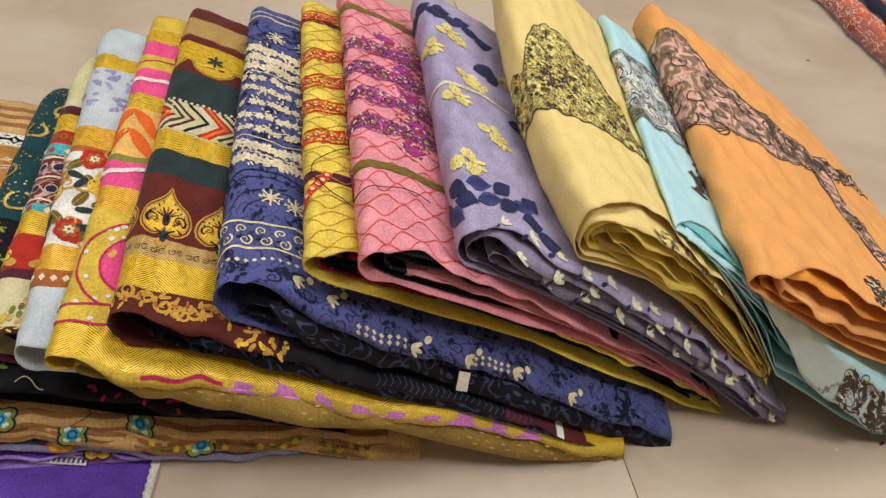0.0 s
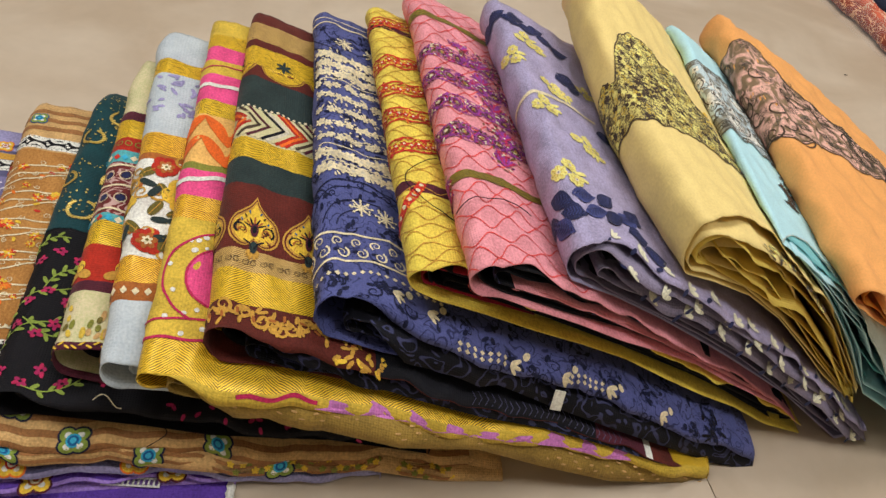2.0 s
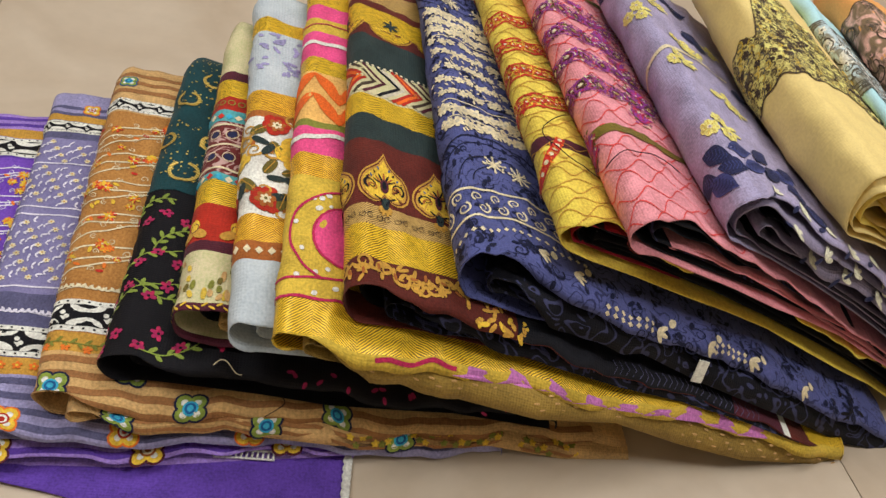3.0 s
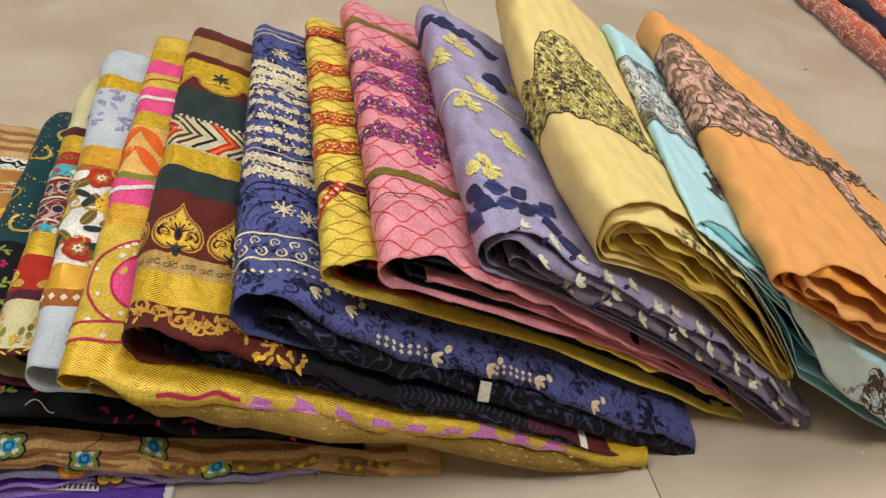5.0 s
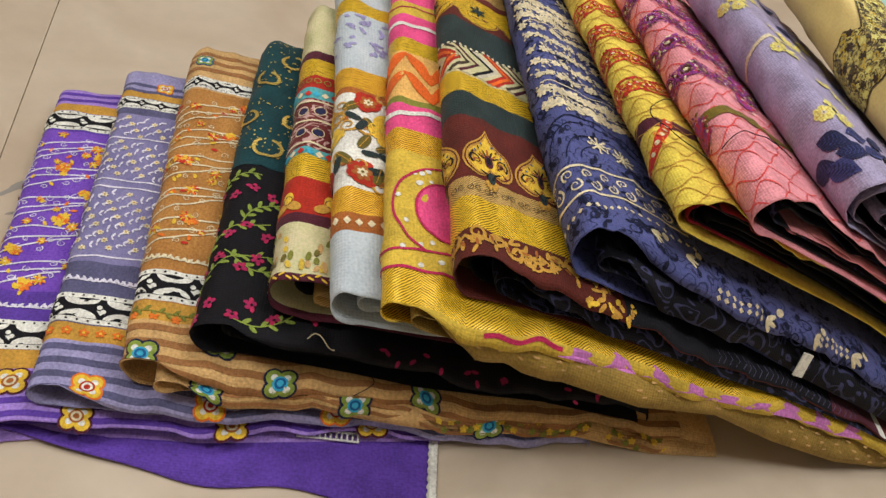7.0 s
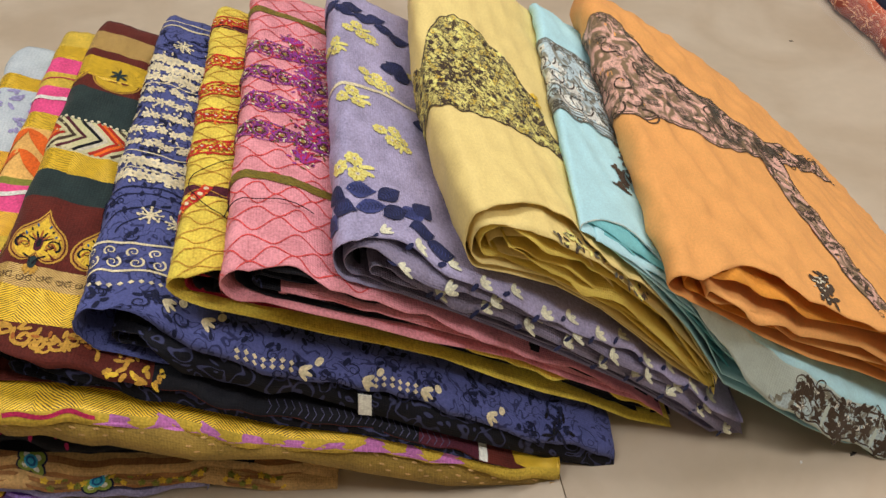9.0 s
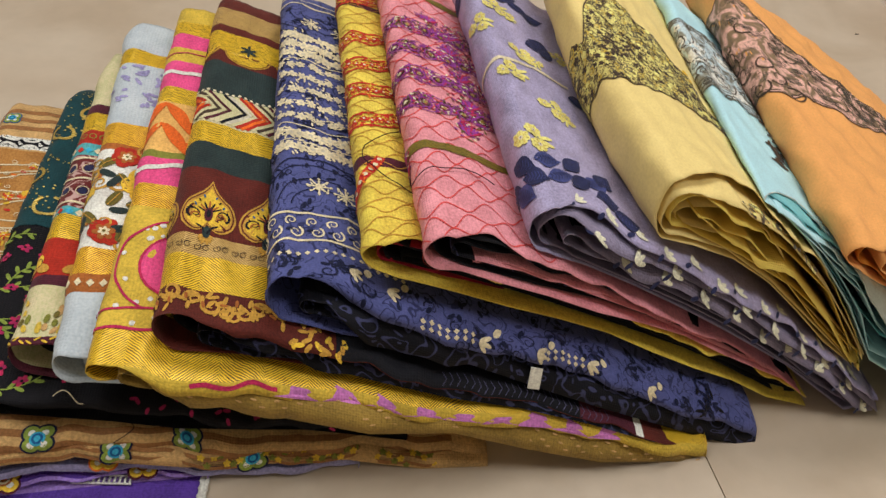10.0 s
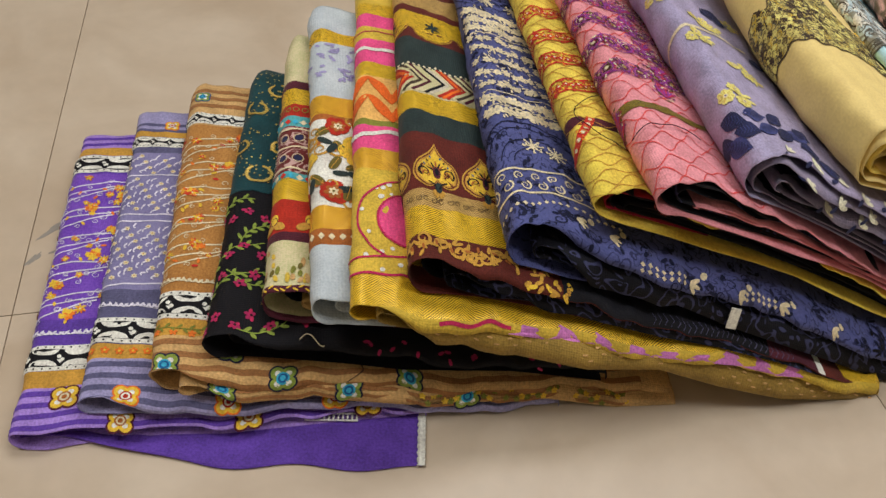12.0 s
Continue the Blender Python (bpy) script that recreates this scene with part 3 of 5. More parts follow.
def quatrefoil(ink, a, b, r, edge, fill, mid, core, lift=0.0010):
    ink.start("flower_print")
    for m, s, dl in ((edge, 1.0, 0), (fill, 0.78, 0.0003)):
        for i in range(4):
            t = math.pi / 4 + i * math.pi / 2
            ink.disc(C[m], a + r * 0.5 * math.cos(t), b + r * 0.5 * math.sin(t), r * 0.56 * s, lift + dl + 0.00002 * i, 12)
    for i in range(4):
        t = math.pi / 4 + i * math.pi / 2
        ink.disc(C["white_dye"], a + r * 0.48 * math.cos(t), b + r * 0.48 * math.sin(t), r * 0.2, lift + 0.0005, 8)
    ink.disc(C[mid], a, b, r * 0.42, lift + 0.0007, 12)
    ink.ring(C[core], a, b, r * 0.24, r * 0.13, lift + 0.0009, 14)
    ink.stop()


def twig(ink, m, a, b0, b1, size, rng):
    b = b0
    ink.line(C[m], a, b0, b1, 0.0007, 0.0012, 90)
    while b < b1:
        for s in (1, -1):
            ink.petal(C[m], a, b, s * rng.uniform(0.5, 1.1), size, size * 0.4, 0.0013)
        b += size * 0.9


def fluff(ink, a, b, r, mats, rng):
    """A looped flower of many thin stitches in two colours round a pale heart."""
    for ring in (1.0, 0.62):
        k = 11 if ring == 1.0 else 7
        for i in range(k):
            ink.petal(C[mats[rng.randint(len(mats))]], a, b, i * 2 * math.pi / k + rng.uniform(-0.2, 0.2), r * ring * rng.uniform(0.8, 1.15), r * 0.3, 0.0012 + 0.0003 * (ring < 1) + rng.uniform(0, 0.0002), 5)
    ink.disc(C["thread_cream"], a, b, r * 0.16, 0.0019, 6)


def sprays(ink, a0, a1, rng, stem, blooms, groups=5, b0=-0.035, b1=0.062):
    """Stitched stems that sweep up in arches across the fold, with curls and looped flowers."""
    for g in range(groups):
        top = a0 + (a1 - a0) * (g + 0.75) / groups
        for i in range(3):
            t = np.linspace(0, 1, 24)
            rise = rng.uniform(0.020, 0.034) + 0.006 * i
            a = top - 0.008 * i - rise * (1 - t) ** 2.2 + 0.003 * np.sin(t * 5 + i)
            b = b0 + (b1 - b0) * t * (1 - 0.1 * i)
            ink.stroke(C[stem], np.stack([a, b], -1), 0.0016)
            for j in (7, 12, 17, 21):
                ink.curl(C[stem], a[j] + rng.uniform(-0.006, 0.007), b[j], rng.uniform(0, 6.28), rng.uniform(0.0026, 0.004), 0.0009, rng.choice([-1, 1]))
        for k in range(4):
            fluff(ink, top - rng.uniform(-0.006, 0.026), b0 + 0.012 + (b1 - b0) * (k + rng.uniform(0, 0.8)) / 4.6, rng.uniform(0.0036, 0.0064), blooms, rng)
        for k in range(6):
            ink.petal(C[blooms[rng.randint(len(blooms))]], top - rng.uniform(0, 0.035), rng.uniform(b0, b1), rng.uniform(0, 6.28), 0.006, 0.003)


def bloom_pile(ink, spots, r, mats, rng):
    for a, b in spots:
        for j in range(5):
            ink.flower(C[mats[j % len(mats)]], a + rng.uniform(-r, r) * 0.6, b + rng.uniform(-r, r) * 0.6, r * rng.uniform(0.4, 0.7), 6, None, rng.uniform(0, 1))


def ogee(ink, m, a0, a1, b0, b1, width=0.0011, pitch=0.013, amp=0.0045):
    """Interlaced wavy lines, as block-printed waves."""
    a, i = a0, 0
    while a < a1:
        bs = np.arange(b0, b1, 0.003)
        ink.stroke(C[m], np.stack([a + amp * np.sin(bs * 190 + (i % 2) * math.pi + 0.5 * np.sin(bs * 37 + i)) + 0.10 * bs, bs], -1), width, 0.0008)
        a += pitch * (0.75 + 0.4 * ((i * 7) % 5) / 5)
        i += 1


def vine(ink, m, leaf, start, end, bend, n, size, rng, bud=None):
    t = np.linspace(0, 1, 24)
    s, e = np.array(start), np.array(end)
    nrm = np.array([-(e - s)[1], (e - s)[0]])
    p = s + (e - s) * t[:, None] + nrm * (bend * np.sin(t * math.pi))[:, None]
    ink.stroke(C[m], p, 0.0011)
    for i in range(n):
        j = 3 + int(i * 20 / n)
        ang = math.atan2(*(p[min(j + 1, 23)] - p[j - 1])[::-1]) + (0.8 if i % 2 else -0.8)
        ink.petal(C[leaf], p[j][0], p[j][1], ang, size, size * 0.42)
        if bud and i % 3 == 0:
            ink.flower(C[bud], p[j][0] - size * 0.8, p[j][1] + size * 0.4, size * 0.6, 5)


# purple
t = folded("purple", "purple embroidered folded cloth lying flat on the tiles",
           [(0.046, "lavender"), (0.064, "ochre"), (0.122, "violet"), (0.330, "purple_dye"), (0.362, "violet"), (0.376, "ochre"), (9, "lavender")],
           [(0.5, "violet", 0.004)])
ink, rng = Ink("purple"), np.random.RandomState(1)
stripes(ink, 0.0, 0.046, "lavender", "violet", 4)
for b in (0.080, 0.188, 0.29):
    quatrefoil(ink, 0.006, b, 0.0135, "plum", "thread_gold", "rust", "thread_cream")
quatrefoil(ink, 0.034, 0.031, 0.0135, "plum", "thread_gold", "rust", "thread_cream")
bw_band(ink, 0.064, 0.091)
twig(ink, "thread_white", 0.104, -0.04, 0.08, 0.006, rng)
sprays(ink, 0.128, 0.328, rng, "thread_white", ["thread_gold", "thread_orange", "thread_gold"], 5)
bloom_pile(ink, [(0.13, 0.02), (0.165, 0.0), (0.205, 0.03), (0.24, 0.045), (0.27, 0.02), (0.29, 0.05)], 0.008, ["thread_gold", "thread_orange", "thread_gold"], rng)
bw_band(ink, 0.333, 0.361)
stripes(ink, 0.378, 0.402, "lavender", "violet", 2, b1=0.09)
ink.disc(C["turquoise"], 0.095, 0.052, 0.0035)
ink.finish(t, NAMES)

# mauve
t = folded("mauve", "grey-mauve folded cloth with white embroidery and orange borders",
           [(0.042, "pale_mauve"), (0.058, "ochre"), (0.122, "slate"), (0.322, "mauve_dye"), (0.350, "slate"), (0.360, "ochre"), (9, "pale_mauve")],
           [(0.55, "slate", 0.006)])
ink, rng = Ink("mauve"), np.random.RandomState(2)
stripes(ink, -0.008, 0.042, "pale_mauve", "slate", 4)
for b in (0.03, 0.115, 0.205):
    quatrefoil(ink, 0.002, b, 0.013, "thread_orange", "thread_gold", "brick", "white_dye")
for b in np.arange(-0.03, 0.09, 0.012):
    ink.flower(C["thread_orange"], 0.050, b, 0.004, 5, C["thread_gold"])
bw_band(ink, 0.059, 0.088)
twig(ink, "thread_white", 0.101, -0.04, 0.08, 0.0055, rng)
for a in (0.127, 0.212, 0.222, 0.283):
    ink.line(C["thread_white"], a, -0.04, 0.09, 0.0018, 0.003, 38)
for row in range(19):
    for step in range(24):
        b = -0.036 + step * 0.005
        a = 0.085 + row * 0.0125 + 0.75 * (b + 0.036)
        if not (0.136 < a < 0.207 or 0.228 < a < 0.278 or 0.288 < a < 0.316):
            continue
        if (step + row) % 3 == 0:
            ink.flower(C["thread_cream"], a, b, 0.0030, 6, C["ochre"], rng.uniform(0, 1))
        else:
            ink.petal(C["thread_white"], a, b, rng.uniform(0.2, 1.4), 0.0055, 0.0020)
            ink.petal(C["thread_white"], a, b, rng.uniform(2.0, 3.4), 0.0035, 0.0016)
bloom_pile(ink, [(0.285, 0.072), (0.15, 0.078)], 0.006, ["thread_gold", "thread_orange"], rng)
bw_band(ink, 0.332, 0.349)
stripes(ink, 0.357, 0.377, "pale_mauve", "slate", 2, b1=0.09)
quatrefoil(ink, 0.371, 0.03, 0.009, "thread_orange", "thread_gold", "brick", "white_dye")
ink.finish(t, NAMES)

# tan
t = folded("tan", "tan and brown folded cloth with blue flower prints",
           [(0.035, "sand"), (0.052, "ochre"), (0.318, "tan_dye"), (0.34, "sand"), (9, "sand")],
           [(0.45, "sand", -0.014), (0.2, "cocoa", 0.004)])
ink, rng = Ink("tan"), np.random.RandomState(3)
stripes(ink, -0.018, 0.035, "sand", "cocoa", 4)
for a, b in ((0.004, 0.0), (-0.004, 0.097), (-0.004, 0.205), (0.022, 0.052), (0.022, 0.155)):
    quatrefoil(ink, a, b, 0.0135, "navy", "thread_green", "turquoise", "ink_blue")
vine(ink, "moss", "moss", (0.044, -0.03), (0.044, 0.09), 0.02, 18, 0.006, rng, "thread_orange")
bw_band(ink, 0.053, 0.083)
twig(ink, "thread_cream", 0.094, -0.035, 0.08, 0.0055, rng)
sprays(ink, 0.115, 0.31, rng, "thread_cream", ["thread_gold", "thread_orange", "thread_red", "thread_gold"], 5)
bloom_pile(ink, [(0.14, 0.015), (0.15, 0.045), (0.21, 0.0), (0.255, 0.035), (0.285, 0.06), (0.3, 0.045), (0.18, 0.06)], 0.008, ["thread_gold", "thread_orange", "thread_red"], rng)
bw_band(ink, 0.320, 0.338)
stripes(ink, 0.345, 0.39, "sand", "cocoa", 3, b1=0.09)
quatrefoil(ink, 0.368, 0.0, 0.010, "ink_blue", "thread_green", "turquoise", "ink_blue")
ink.finish(t, NAMES)
ink = Ink("tan", 0.45)
stripes(ink, -0.014, 0.0, "sand", "cocoa", 2, 0.02, 0.40)
for b in (0.030, 0.136, 0.24):
    quatrefoil(ink, -0.006, b, 0.0135, "navy", "thread_green", "turquoise", "ink_blue")
for i in range(40):
    ink.flower(C["moss"] if i % 2 else C["thread_gold"], rng.uniform(-0.013, 0.0), 0.20 + i * 0.005, 0.0032, 5)
ink.finish(t, NAMES)

# black
t = folded("black", "black folded cloth with pink flowers and a teal sequinned half",
           [(0.174, "black_dye"), (9, "teal_dark")], [(0.6, "black_dye", 0.003), (0.3, "night_print", 0.006)])
ink, rng = Ink("black"), np.random.RandomState(4)
for start, end, bend in (((0.022, -0.024), (0.070, 0.040), -0.22), ((0.058, -0.024), (0.104, 0.026), -0.18), ((0.070, -0.004), (0.062, 0.046), 0.22), ((0.100, 0.004), (0.128, 0.032), -0.2),
                         ((0.006, 0.010), (0.030, 0.060), 0.2), ((0.134, -0.024), (0.160, 0.012), -0.2)):
    vine(ink, "thread_green", "thread_green", start, end, bend, 8, 0.0078, rng)
for i in range(30):
    a, b = 0.006 + 0.158 * ((i * 0.7549) % 1.0), -0.032 + 0.104 * ((i * 0.5698 + 0.13) % 1.0)
    turn = rng.uniform(0, 6.28)
    for k in range(5):
        ink.petal(C["thread_pink"] if k % 3 else C["magenta"], a, b, turn + k * 1.05, rng.uniform(0.0040, 0.0066), 0.0034, 0.0012 + 0.00005 * k)
    ink.disc(C["black_dye"], a, b, 0.0013, 0.0016, 6)
for i in range(16):
    ink.petal(C["thread_pink"], rng.uniform(-0.012, 0.004), rng.uniform(0.08, 0.3), rng.uniform(0, 6.28), 0.006, 0.003)
ink.line(C["teal_dark"], 0.172, -0.04, 0.08, 0.003)
for i in range(330):
    ink.disc(C["sequin_gold"], rng.uniform(0.185, 0.38), rng.uniform(-0.035, 0.07), rng.uniform(0.0006, 0.0013), 0.0013, 5)
for ca, cb, r in ((0.197, 0.012, 0.012), (0.24, 0.03, 0.009), (0.285, 0.045, 0.010), (0.24, -0.012, 0.009), (0.3, 0.0, 0.010), (0.335, 0.02, 0.010), (0.2, 0.048, 0.011)):
    for th in np.arange(0.3, 5.6, 0.22):
        ink.disc(C["sequin_gold"], ca + r * math.cos(th), cb + r * math.sin(th), 0.0019, 0.0015, 6)
ink.finish(t, NAMES)

# cream
t = folded("cream", "cream, red and gold banded folded cloth with frayed dark edge",
           [(0.007, "plum"), (0.055, "cream_dye"), (0.066, "plum"), (0.104, "brick"), (0.131, "zari_yellow"), (0.140, "aqua"), (0.206, "kantha_dye"),
            (0.222, "aqua"), (0.240, "brick"), (0.265, "zari_yellow"), (0.278, "plum"), (9, "cream_dye")], [(0.6, "black_dye", 0.006), (0.3, "zari_old", 0.0)])
ink, rng = Ink("cream"), np.random.RandomState(5)
ink.disc(C["black_dye"], 0.035, 0.043, 0.0075, 0.0011, 14, 0.25)
ink.petal(C["black_dye"], 0.038, 0.04, 2.2, 0.011, 0.007)
ink.disc(C["black_dye"], 0.30, 0.03, 0.006, 0.0011, 12, 0.3)
for i in range(46):
    ink.petal(C[("moss", "mustard", "thread_olive", "sand")[i % 4]], 0.009 + 0.036 * rng.uniform(0, 1) ** 1.6, rng.uniform(-0.035, 0.07), rng.uniform(-0.5, 0.5), rng.uniform(0.005, 0.011), 0.004, 0.0007 + 0.00002 * i)
for b in np.arange(-0.03, 0.12, 0.005):
    ink.petal(C["thread_gold"], 0.0035, b, 0.9 if int(b * 200) % 2 else 2.2, 0.0055, 0.0018, 0.0012)
ink.stroke(C["ochre"], [(0.050, -0.03), (0.07, 0.06)], 0.0022)
for b in (-0.012, 0.022, 0.05):
    for s in (1, -1):
        ink.petal(C["ochre"], 0.075, b, math.pi / 2 * s + 0.4 * s, 0.013, 0.009)
    ink.petal(C["thread_gold"], 0.075, b, 0.0, 0.012, 0.010)
    ink.ring(C["plum"], 0.079, b, 0.004, 0.0009)
for a in (0.134, 0.212):
    for j, b in enumerate(np.arange(-0.03, 0.07, 0.008)):
        m = ("thread_red", "turquoise", "thread_cream")[j % 3]
        ink.fill(C[m], [(a - 0.004, b), (a, b - 0.0035), (a + 0.004, b), (a, b + 0.0035)], 0.0011, 1)
for a in (0.145, 0.175, 0.201):
    ink.line(C["thread_cream"], a, -0.03, 0.07, 0.0022, 0.0007, 300)
for b in np.arange(-0.025, 0.07, 0.016):
    for a in (0.160, 0.188):
        ink.disc(C["midnight"], a, b, 0.0042, 0.0011, 8)
        ink.ring(C["thread_cream"], a, b, 0.0052, 0.0008)
for b in np.arange(-0.025, 0.07, 0.009):
    ink.ring(C["thread_green"], 0.231, b, 0.003, 0.0008)
ink.finish(t, NAMES)

# floral
t = folded("floral", "pale grey folded cloth with a white floral and gold border",
           [(0.058, "ice"), (0.076, "rust"), (0.102, "zari_red"), (0.214, "white_dye"), (0.222, "rust"), (0.250, "zari_red"), (0.338, "ice"), (0.360, "zari_yellow"), (9, "ice")],
           [(0.55, "ice", 0.004)])
ink, rng = Ink("floral"), np.random.RandomState(6)
for b in np.arange(-0.03, 0.06, 0.009):
    ink.fill(C["thread_cream"], [(0.063, b), (0.067, b - 0.003), (0.071, b), (0.067, b + 0.003)], 0.0011, 1)
for a, b, r, m in ((0.118, 0.008, 0.014, "brick"), (0.206, 0.014, 0.013, "brick"), (0.176, 0.034, 0.020, "thread_gold"), (0.160, -0.020, 0.014, "thread_gold"), (0.198, 0.056, 0.012, "brick"), (0.120, -0.030, 0.012, "brick"),
                   (0.132, 0.050, 0.014, "thread_gold"), (0.188, -0.030, 0.012, "thread_gold")):
    ink.start("printed_flower")
    for i in range(6):
        ink.petal(C[m], a, b, 0.3 + i * 1.047, r * rng.uniform(0.85, 1.1), r * 0.95, 0.0011 + 0.00006 * i, 8)
        ink.petal(C["rust" if m == "brick" else "mustard"], a, b, 0.3 + i * 1.047, r * 0.62, r * 0.4, 0.0017, 6)
    ink.flower(C["thread_cream"], a, b, r * 0.34, 6, C["thread_olive"], 0.1, lift=0.0020)
    ink.stop()
for a, b, g in ((0.148, 0.006, 0.5), (0.140, 0.030, 2.0), (0.150, 0.020, 1.2), (0.185, 0.010, 2.6), (0.140, -0.012, 2.4), (0.155, 0.048, 0.4), (0.192, -0.008, 0.9), (0.128, 0.024, 3.4)):
    ink.petal(C["thread_olive"], a, b, g, 0.019, 0.009, 0.0013)
    ink.petal(C["pine"], a - 0.004, b + 0.002, g + 1.1, 0.016, 0.0075, 0.0014)
    ink.stroke(C["ochre"], [(a, b), (a + 0.008 * math.cos(g), b + 0.008 * math.sin(g)), (a + 0.017 * math.cos(g), b + 0.017 * math.sin(g))], 0.0008, 0.0019)
for a, b in ((0.196, -0.018), (0.186, -0.006), (0.170, 0.004), (0.132, -0.002), (0.206, -0.030), (0.146, -0.034), (0.210, 0.034), (0.112, 0.030), (0.154, 0.062), (0.176, -0.038)):
    for hand in (1, -1):
        ink.curl(C["ochre"], a, b, rng.uniform(0, 6), 0.0085, 0.0030, hand)
    ink.petal(C["rust"], a, b, rng.uniform(0, 6.28), 0.009, 0.0045, 0.0010)
for i in range(40):
    ink.petal(C["pale_mauve"], rng.uniform(0.28, 0.335), rng.uniform(-0.03, 0.06), rng.uniform(0, 6.28), rng.uniform(0.006, 0.012), 0.004, 0.0008)
ink.finish(t, NAMES)

# citrus
t = folded("citrus", "yellow, pink and orange folded cloth with gold bands",
           [(-0.004, "mustard"), (0.030, "zari_yellow"), (0.147, "mustard"), (0.173, "zari_red"), (0.205, "hot_pink"), (0.213, "moss"), (0.278, "peach"),
            (0.300, "zari_yellow"), (0.340, "hot_pink"), (0.362, "mustard"), (0.385, "hot_pink"), (0.408, "zari_yellow"), (9, "mustard")],
           [(0.5, "mustard_back", -0.026), (0.2, "mustard_back", 0.012)], reach=0.52)
ink, rng = Ink("citrus"), np.random.RandomState(7)
ink.disc(C["hot_pink"], 0.089, 0.040, 0.028, 0.0008, 36)
ink.ring(C["magenta"], 0.089, 0.040, 0.029, 0.0020)
ink.ring(C["magenta"], 0.089, 0.040, 0.046, 0.0020, span=(-2.7, 0.5), n=40)
ink.line(C["magenta"], 0.046, -0.04, 0.09, 0.002, 0.004, 30)
ink.line(C["magenta"], 0.030, -0.04, 0.4, 0.0025, 0.001, 200)
ink.line(C["magenta"], -0.008, 0.06, 0.12, 0.0035, 0.001, 200)
ink.line(C["magenta"], 0.352, -0.04, 0.09, 0.0015, 0.002, 80)
for i in range(44):
    a, b = rng.uniform(0.034, 0.145), rng.uniform(-0.035, 0.085)
    if math.hypot(a - 0.089, b - 0.040) > 0.032:
        ink.disc(C["white_dye"], a, b, rng.uniform(0.0016, 0.003), 0.0009, 7)
bs = np.linspace(-0.035, 0.085, 30)
ink.stroke(C["white_dye"], np.stack([0.188 + 0.009 * np.abs(np.sin((bs + 0.012) * 36)), bs], -1), 0.005)
ink.line(C["white_dye"], 0.322, -0.04, 0.09, 0.005, 0.001, 60)
for j in range(-1, 3):
    c = j * 0.048 + 0.026
    for row in range(2):
        a = 0.213 + row * 0.028
        for sgn in (1, -1):
            tt = np.linspace(0, 1, 10)
            mid = np.stack([a + 0.034 * tt ** 0.8, c + sgn * (0.001 + 0.023 * tt ** 1.25)], -1)
            wide = 0.0065 * np.sin(np.pi * np.clip(tt * 0.96 + 0.02, 0, 1)) ** 0.7
            ink.fill(C["tangerine"], np.vstack([mid + np.stack([wide, -sgn * wide], -1) * 0.7, (mid - np.stack([wide, -sgn * wide], -1) * 0.7)[::-1]]), 0.0011, 2)
        ink.petal(C["tangerine"], a - 0.002, c, 0.0, 0.016, 0.004)
for i in range(9):
    b = 0.13 + i * 0.032
    ink.fill(C["orchid"], [(-0.015, b - 0.013), (-0.004 + 0.003 * math.sin(i), b), (-0.006, b + 0.012), (-0.014, b + 0.019)], 0.0008, 2)
ink.finish(t, NAMES)
ink = Ink("citrus", 0.5)
for i in range(90):
    ink.petal(C["sand"], -0.004 - 0.006 * (i % 3), 0.03 + i * 0.0055, math.pi / 2, 0.0050, 0.0020, 0.0010, 5)
ink.finish(t, NAMES)

# maroon
t = folded("maroon", "maroon, green and gold brocade folded cloth with heart medallions",
           [(0.024, "maroon_floral"), (0.055, "zari_yellow"), (0.075, "zari_old"), (0.148, "maroon_dye"), (0.180, "pine"), (0.207, "zari_yellow"), (0.250, "cream_dye"),
            (0.299, "pine"), (0.318, "maroon_dye"), (0.350, "zari_yellow"), (0.362, "maroon_dye"), (0.398, "zari_old"), (9, "maroon_dye")],
           [(0.7, "black_dye", 0.003), (0.35, "night_print", -0.012)])
ink, rng = Ink("maroon"), np.random.RandomState(8)
HEART = np.array([(0.008, 0.0), (0.003, 0.003), (0.000, 0.008), (0.002, 0.0135), (0.008, 0.0185), (0.016, 0.0205), (0.024, 0.0190), (0.031, 0.0150), (0.037, 0.0095), (0.042, 0.0050), (0.047, 0.0022), (0.052, 0.0)])


def heart(ca, cb, s):
    """Outline of a spade with its point to the back, s: its size."""
    t = np.linspace(0, len(HEART) - 1, 26)
    half = np.stack([np.interp(t, range(len(HEART)), HEART[:, i]) for i in (0, 1)], -1)
    both = np.vstack([half, half[-2:0:-1] * (1, -1)])
    return (both - (0.019, 0)) * s + (ca + 0.019, cb)


